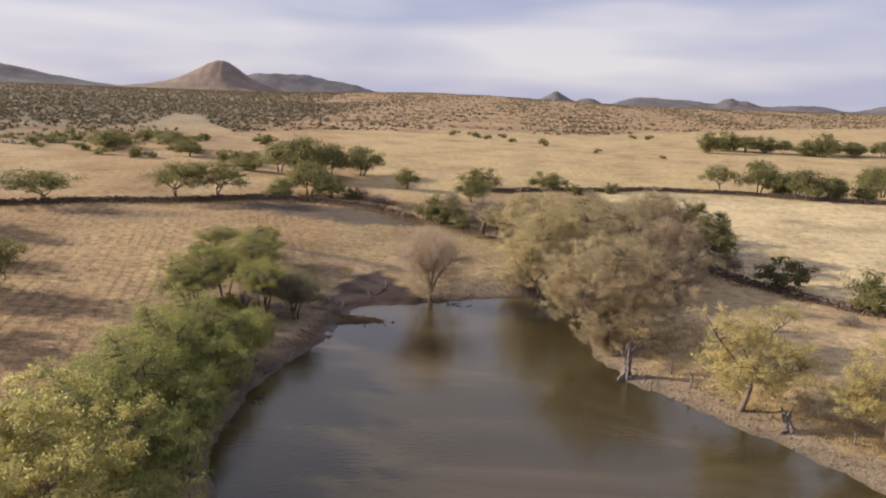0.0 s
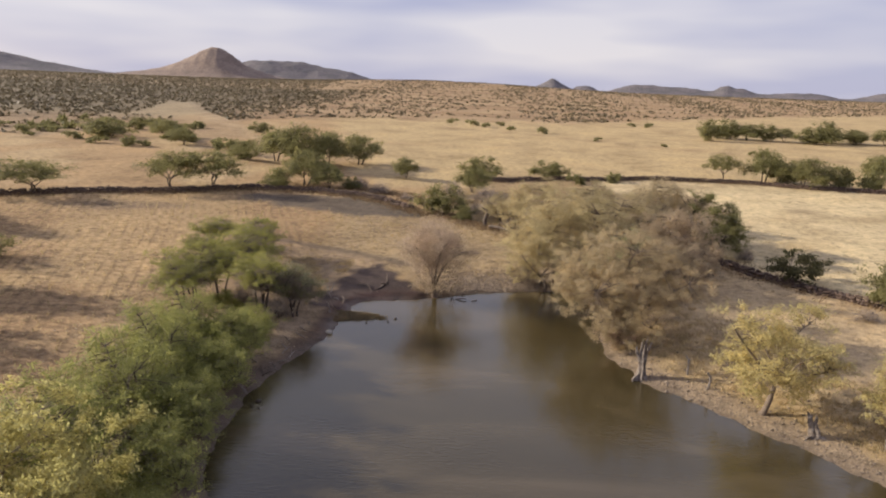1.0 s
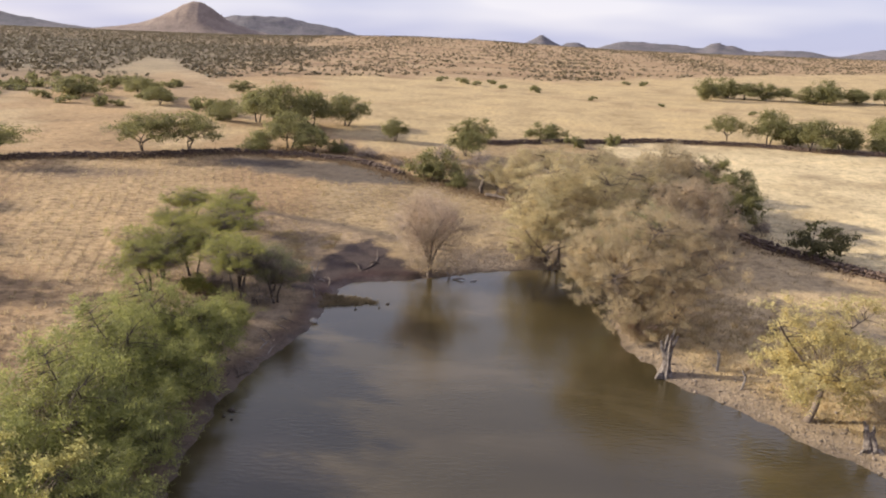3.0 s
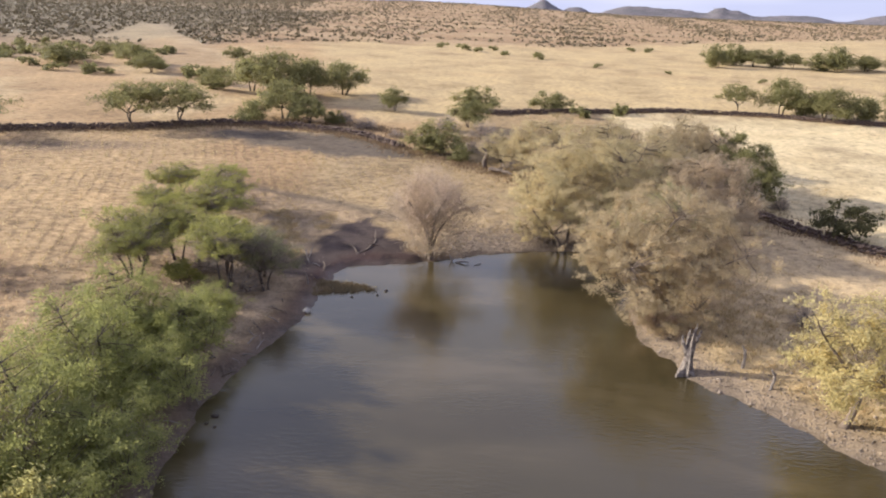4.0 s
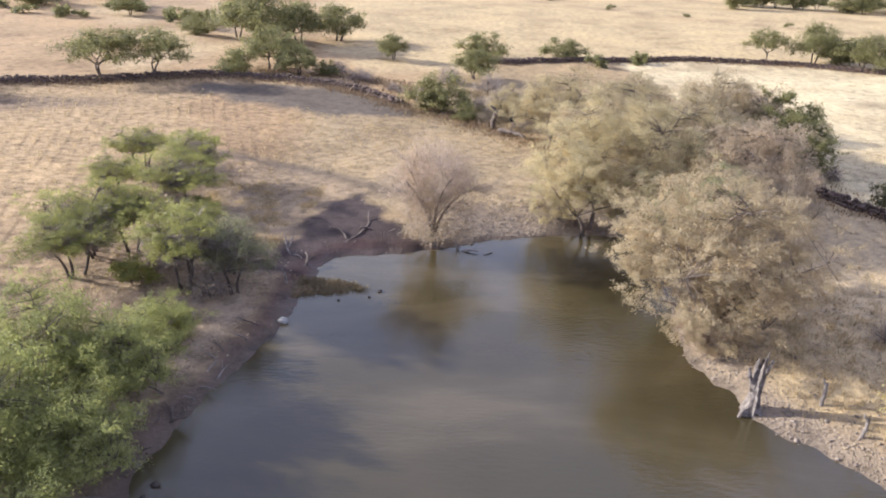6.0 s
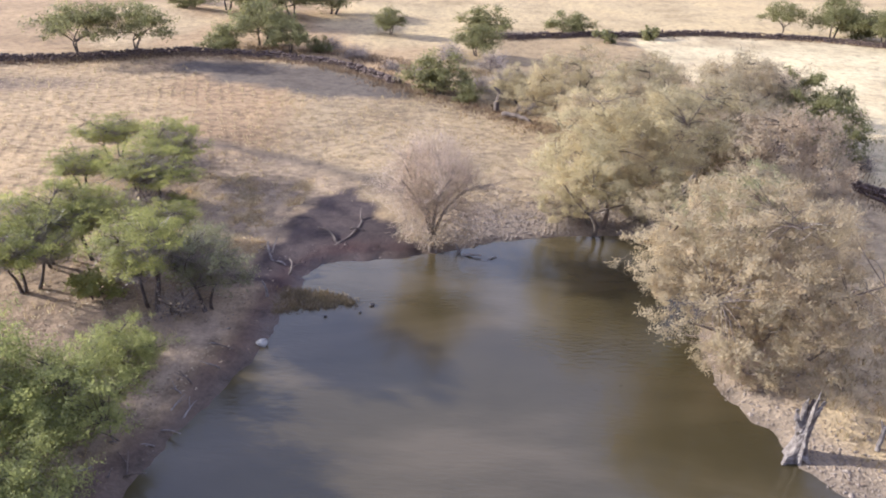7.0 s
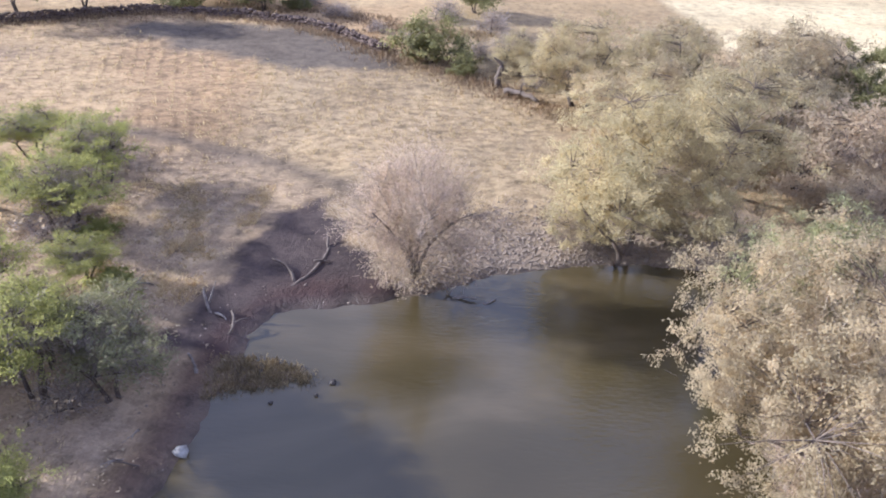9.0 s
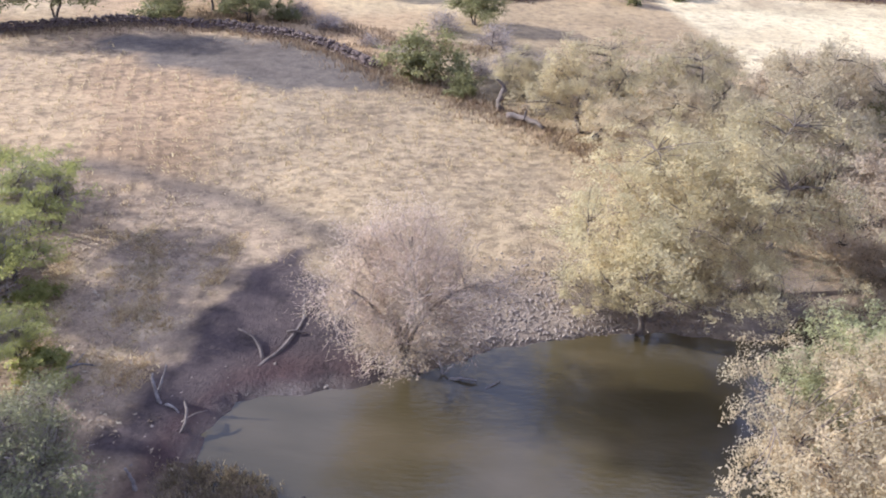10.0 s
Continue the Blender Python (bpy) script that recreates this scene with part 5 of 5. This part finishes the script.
for k in range(22):
    rng = np.random.default_rng(700 + k)
    y = rng.uniform(31, 44.5)
    x = float(np.interp(y, (28, 31.5, 34.5, 37.5, 39.7, 41.8, 44), (-8.9, -9.1, -8.9, -8.4, -7.7, -7.0, -6.9))) - rng.uniform(0.0, 1.3)
    z = float(ground_at(x, y))
    a = rng.uniform(0, 6.28)
    reach = rng.uniform(0.35, 0.9)
    up = rng.uniform(0.05, 0.55)
    end = (x + reach * math.cos(a), y + reach * math.sin(a), z + up)
    limb_thing("dead_twig", "small bleached dead twig on the muddy bank", "twig", DEAD_WOOD if k % 3 else DARK_WOOD, [
        ("stem", (x, y, z - 0.03), end, 0.035, 0.012, (0, 0, 0.06)),
        ("side_branch", ((x + end[0]) / 2, (y + end[1]) / 2, (z + end[2]) / 2 + 0.03), (end[0] + rng.uniform(-0.3, 0.3), end[1] + rng.uniform(-0.3, 0.3), end[2] + 0.12), 0.02, 0.008, (0, 0, 0))],
        group="dead twigs along the bank", seed=750 + k, sides=5)


# ---- stones, grass, scrub ----
def stone(name, label, x, y, size, mat, seed, group="", sink=0.35):
    rng = np.random.default_rng(seed)
    v, f = pebbles(rng, np.zeros((1, 3)), np.array([size]))
    ob = new(name, raw_mesh(name, v, f, mat, True))
    z = max(float(ground_at(x, y)), 0.0)
    ob.matrix_basis = pose(x, y, z + size * 0.65 * (1 - sink) - size * 0.2)
    return tagged(ob, label, "stone", group)


stone("rock", "pale rounded rock at the water's edge", -6.85, 42.9, 0.26, PALE_STONE, 41)
for k, (x, y, s) in enumerate(((-8.3, 33.3, 0.16), (-8.45, 32.8, 0.09), (-8.1, 32.6, 0.08), (-3.2, 46.0, 0.12), (-3.6, 45.4, 0.09), (-4.9, 45.0, 0.10))):
    stone("mud_clod", "small dark wet clod rising from the shallow water", x, y, s, CLOD, 50 + k, "clods in the shallows")


def scatter(rng, n, x0, x1, y0, y1):
    return rng.uniform(x0, x1, n), rng.uniform(y0, y1, n)


def shore_gravel():
    rng = np.random.default_rng(61)
    xa, ya = scatter(rng, 9000, -0.8, 10, 51, 60)
    d = shore_distance(xa, ya)
    keep = (d > -0.1) & (d < 5.0) & (rng.uniform(0, 1, len(d)) < 0.95 * np.exp(-np.maximum(d - 0.5, 0) / 2.6))
    xb, yb = scatter(rng, 17000, 8.5, 20, 26, 44)
    e = shore_distance(xb, yb)
    keep_b = (e > -0.1) & (e < 3.0) & (rng.uniform(0, 1, len(e)) < 0.95 * np.exp(-np.maximum(e - 0.4, 0) / 1.1))
    xc, yc = scatter(rng, 2600, -11, -2, 27, 51)
    g = shore_distance(xc, yc)
    keep_c = (g > -0.1) & (g < 1.6) & (rng.uniform(0, 1, len(g)) < 0.45)
    x = np.concatenate([xa[keep], xb[keep_b], xc[keep_c]])
    y = np.concatenate([ya[keep], yb[keep_b], yc[keep_c]])
    size = rng.uniform(0.014, 0.034, len(x)) * rng.choice([1, 1, 1.5], len(x))
    size = size * np.where(y > 48, 1.4, 1.1)
    z = ground_at(x, y) + size * 0.1
    v, f = pebbles(rng, np.stack([x, y, z], -1), size)
    tagged(new("shore_gravel", raw_mesh("shore_gravel", v, f, SHORE_STONE, True)), "grey-brown gravel and clods along the water line", "gravel", kind="stuff")


shore_gravel()


def shore_stones():
    rng = np.random.default_rng(62)
    shapes = []
    for _ in range(8):
        v, f = pebbles(rng, np.zeros((1, 3)), np.array([1.0]))
        shapes.append(raw_mesh("stone", v, f, SHORE_STONE, True))
    count = 0
    while count < 130:
        if count % 2:
            x, y = rng.uniform(0, 9.5), rng.uniform(51.5, 59)
        else:
            x, y = rng.uniform(9, 19), rng.uniform(27, 43)
        d = float(shore_distance(np.array(x), np.array(y)))
        if not 0.0 < d < 4.5 * rng.uniform(0.1, 1):
            continue
        size = rng.uniform(0.05, 0.09)
        ob = new("stone", shapes[count % 8])
        ob.matrix_basis = pose(x, y, float(ground_at(x, y)) + size * 0.2, 0, 0, rng.uniform(0, 360)) @ Matrix.Scale(size, 4)
        tagged(ob, "grey-brown stone half sunk in the pond's shore", "stone", "stones on the shore")
        count += 1


shore_stones()


def blades(rng, x, y, tall, wide, per, lean=0.35, spread=0.12):
    """Tufts of grass: per blades each, thin standing triangles given as slim quads."""
    n = len(x)
    bx = np.repeat(x, per) + rng.normal(0, spread, n * per)
    by = np.repeat(y, per) + rng.normal(0, spread, n * per)
    z = np.repeat(ground_at(x, y), per)
    a = rng.uniform(0, 2 * np.pi, n * per)
    t = np.repeat(tall, per) * rng.uniform(0.5, 1.2, n * per)
    root = np.stack([bx, by, z - 0.03], -1)
    side = np.stack([np.cos(a), np.sin(a), np.zeros_like(a)], -1) * wide / 2
    tip = root + np.stack([rng.normal(0, lean, n * per) * t, rng.normal(0, lean, n * per) * t, t], -1)
    v = np.stack([root - side, root + side, tip + side * 0.25, tip - side * 0.25], 1).reshape(-1, 3)
    return v, np.arange(4 * n * per).reshape(-1, 4)


def grasses():
    rng = np.random.default_rng(71)
    # stubble in rows on the left-hand field
    c, s = math.cos(radians(18)), math.sin(radians(18))
    u, w = np.meshgrid(np.arange(-60, 40, 0.873), np.arange(10, 95, 0.36))
    u = u.ravel() + rng.normal(0, 0.13, u.size)
    w = w.ravel() + rng.normal(0, 0.2, w.size)
    x, y = u * c - w * s + 6, u * s + w * c
    # stubble stays out of the painted shade
    keep = (x < -14.3 + np.clip((y - 58.5) * 2.2, 0, 19)) & (y < wall_side(x) - 1.0) & (y > 18) & (x > -52) & (outline_distance(FIELD_SHADE, x, y) > rng.uniform(-0.8, 0.8, len(x))) & (along(DARK_STRIP, x, y) > rng.uniform(0.3, 1.3, len(x))) & (rng.uniform(0, 1, len(x)) < 0.8)
    x, y = x[keep], y[keep]
    v, f = blades(rng, x, y, rng.uniform(0.10, 0.26, len(x)), 0.05, 4)
    tagged(new("stubble", raw_mesh("stubble", v, f, STRAW)), "straw-coloured maize stubble in rows", "stubble", kind="stuff")
    # tufts on meadow and banks
    x, y = scatter(rng, 26000, -14, 34, 20, 86)
    d = shore_distance(x, y)
    clump = waves(x, y, 72, 4.0, 3)
    keep = (d > 1.3) & (rng.uniform(-0.9, 0.9, len(x)) < clump + 0.15) & ~((x > -9) & (x < -1) & (y < 56.5)) & (y < np.maximum(wall_side(x), 74)) & (outline_distance(FIELD_SHADE, x, y) > rng.uniform(-0.6, 0.8, len(x))) & (along(DARK_STRIP, x, y) > rng.uniform(0.2, 1.4, len(x)))
    x, y = x[keep], y[keep]
    v, f = blades(rng, x, y, rng.uniform(0.05, 0.17, len(x)), 0.035, 6)
    tagged(new("dry_grass", raw_mesh("dry_grass", v, f, STRAW)), "tufts of straw-coloured dry grass on the banks", "grass", kind="stuff")
    x, y = scatter(rng, 5200, 10, 24, 27, 47)
    d = shore_distance(x, y)
    keep = (d > 1.7) & (d < 8) & (rng.uniform(-0.7, 0.8, len(x)) < waves(x, y, 75, 2.2, 3) + 0.1)
    x, y = x[keep], y[keep]
    v, f = blades(rng, x, y, rng.uniform(0.08, 0.26, len(x)), 0.04, 8)
    tagged(new("dry_grass", raw_mesh("dry_grass", v, f, STRAW)), "taller straw-coloured grass above the gravel shore", "grass", kind="stuff")
    x, y = scatter(rng, 5200, -14, -7.8, 48.8, 58.5)
    keep = (waves(x, y, 15, 2.4, 3) > rng.uniform(-0.15, 0.5, len(x))) & (outline_distance(MUD_FLAT, x, y) > 0.2)
    x, y = x[keep], y[keep]
    v, f = blades(rng, x, y, rng.uniform(0.05, 0.15, len(x)), 0.045, 7, lean=0.9)
    tagged(new("dry_grass", raw_mesh("dry_grass", v, f, STRAW)), "flattened straw-coloured grass on the trampled bank", "grass", kind="stuff")
    # short green growth on the spit
    x, y = scatter(rng, 3000, -7.4, -3.0, 44.8, 47.4)
    d = shore_distance(x, y)
    keep = (outline_distance(SPIT, x, y) < 0.25) & (d < 0.8) & (ground_at(x, y) > rng.uniform(-0.09, 0.03, len(x)))
    x, y = x[keep], y[keep]
    v, f = blades(rng, x, y, rng.uniform(0.05, 0.15, len(x)), 0.045, 6)
    tagged(new("marsh_grass", raw_mesh("marsh_grass", v, f, GRASS)), "short olive marsh grass on the mud spit", "grass", kind="stuff")
    # tall brown weeds along the wall and in the gully
    xs, ys = [], []
    for line, n in ((WALL_LEFT, 2600), (WALL_BACK, 900), (WALL_RIGHT, 520), ([(-5, 81), (-2, 78.5), (1, 76), (4, 73), (8, 68)], 600), ([(-20, 93), (-10, 92), (-4, 88), (2, 86)], 700)):
        k = rng.uniform(0, len(line) - 1.001, n)
        i = k.astype(int)
        a, b = np.array(line)[i], np.array(line)[i + 1]
        p = a + (b - a) * (k - i)[:, None] + rng.normal(0, 0.9, (n, 2))
        xs.append(p[:, 0])
        ys.append(p[:, 1])
    x, y = np.concatenate(xs), np.concatenate(ys)
    v, f = blades(rng, x, y, rng.uniform(0.12, 0.40, len(x)), 0.07, 6, spread=0.25)
    tagged(new("dry_weeds", raw_mesh("dry_weeds", v, f, REED)), "brown dry weeds along the stone walls and gully", "weeds", kind="stuff")


grasses()


def litter():
    """Fallen leaves, bark and chaff on the banks and under the trees."""
    rng = np.random.default_rng(77)
    x, y = scatter(rng, 16000, -21, -5, 24, 62)
    d = shore_distance(x, y)
    keep = (d > 0.3) & (waves(x, y, 78, 3.0, 3) > -0.15) & ~((x > -9.5) & (y > 48.5))
    x2, y2 = scatter(rng, 5000, 9, 20, 27, 50)
    e = shore_distance(x2, y2)
    keep2 = (e > 0.4) & (waves(x2, y2, 79, 2.5, 3) > 0.0)
    x, y = np.concatenate([x[keep], x2[keep2]]), np.concatenate([y[keep], y2[keep2]])
    pts = np.stack([x, y, ground_at(x, y) + 0.03], -1)
    up = np.tile(np.array([[0, 0, 2.2]]), (len(x), 1))
    v, f = cards(rng, pts, up, 0.14, 0.07)
    tagged(new("leaf_litter", raw_mesh("leaf_litter", v, f, LITTER)), "dry leaves and chaff scattered on the banks", "litter", kind="stuff")


litter()


def scrub():
    """Thorn bushes of the far plain, by the thousand."""
    rng = np.random.default_rng(81)
    az = np.radians(rng.uniform(-38, 38, 62000))
    r = 115 + 985 * rng.uniform(0, 1, 62000) ** 0.8
    x, y = r * np.sin(az), r * np.cos(az)
    dense = np.clip(0.40 + 0.65 * waves(x, y * 1.6, 82, 90, 4), 0, 1)
    dense = np.where(x + 0.12 * y < -40, np.maximum(dense, 0.7), dense * 0.8)
    dense = np.where((x < -60) & (y > 190) & (y < 470), 1.0, dense)
    dense = np.where((x < -40) & (y < 190), dense * 0.45, dense)
    edge = y - scrub_edge(x) + 8 * waves(x, y, 83, 40, 3)
    keep = (edge > 0) & (rng.uniform(0, 1, len(x)) < dense) & (along(TRACK, x, y) > 2.5) & (outline_distance(WEDGE, x, y) > -1.5) & (outline_distance(FALLOW, x, y) > 0)
    x, y, r = x[keep], y[keep], r[keep]
    n = len(x)
    per = 7
    size = rng.uniform(0.3, 0.95, n) ** 1.15 * (1 + r / 1500)
    z = ground_at(x, y)
    off = rng.normal(size=(n, per, 3))
    off /= np.linalg.norm(off, axis=2)[..., None]
    off[..., 2] = np.abs(off[..., 2]) * 0.95
    base = np.stack([x, y, z], -1)[:, None] + off * size[:, None, None] * rng.uniform(0.4, 1.0, (n, per, 1)) * np.array([1.2, 1.2, 0.95])
    v, f = cards(rng, base.reshape(-1, 3), off.reshape(-1, 3) + np.array([0, 0, 0.3]), 0.85, 0.66)
    tagged(new("scrub", raw_mesh("scrub", v, f, LEAF_SCRUB)), "dark thorn scrub scattered over the dry plain", "scrub", kind="stuff")


scrub()


# ---- dry-stone walls ----
def stone_wall(name, label, line, size, tall, deep, seed, singles=None):
    """A dry-stone wall heaped along a line. singles: the stretch of the line whose stones are pieces of their own."""
    rng = np.random.default_rng(seed)
    pts, big, free = [], [], []
    for (ax, ay), (bx, by) in zip(line, line[1:]):
        span = math.hypot(bx - ax, by - ay)
        ux, uy = (bx - ax) / span, (by - ay) / span
        for course in range(int(tall / (size * 1.05)) + 1):
            share = course * size * 1.05 / tall
            half = deep / 2 * (1 - 0.45 * share)
            for side in (-1, 0, 1) if course < 1 else (-1, 1):
                s = rng.uniform(0, size)
                while s < span:
                    if rng.uniform() > 0.02 + 0.25 * share ** 3:
                        off = side * half * rng.uniform(0.75, 1.05)
                        x, y = ax + ux * s - uy * off, ay + uy * s + ux * off
                        pts.append((x, y, size * (0.3 + course * 0.82) + rng.normal(0, 0.035)))
                        big.append(size * rng.uniform(0.46, 0.80))
                        free.append(singles is not None and singles[0] < y < singles[1] and course < 3)
                    s += size * rng.uniform(0.62, 0.95)
    pts, big, free = np.array(pts), np.array(big), np.array(free)
    pts[:, 2] += ground_at(pts[:, 0], pts[:, 1])
    order = np.cumsum(free) <= 290
    free &= order
    v, f = pebbles(rng, pts[~free], big[~free], 0.75)
    wall = tagged(new(name, raw_mesh(name, v, f, WALL_STONE, True)), label, "stone wall", kind="structure")
    shapes = []
    for _ in range(6):
        v, f = pebbles(rng, np.zeros((1, 3)), np.array([1.0]), 0.75)
        shapes.append(raw_mesh("stone", v, f, WALL_STONE, True))
    for k, (p, s) in enumerate(zip(pts[free], big[free])):
        ob = new("stone", shapes[k % 6])
        ob.matrix_basis = pose(*p, rng.uniform(-12, 12), rng.uniform(-12, 12), rng.uniform(0, 360)) @ Matrix.Scale(float(s), 4)
        ob.parent = wall
    return wall


stone_wall("wall_left", "low dark dry-stone wall curving round the stubble field", WALL_LEFT, 0.24, 0.56, 0.9, 91)
stone_wall("wall_back", "low dark dry-stone wall between pale field and golden field", WALL_BACK, 0.25, 0.60, 0.80, 92)
stone_wall("wall_right", "tumbled dark dry-stone wall beside the pale field", WALL_RIGHT, 0.27, 0.55, 0.95, 93, (49.0, 66.5))
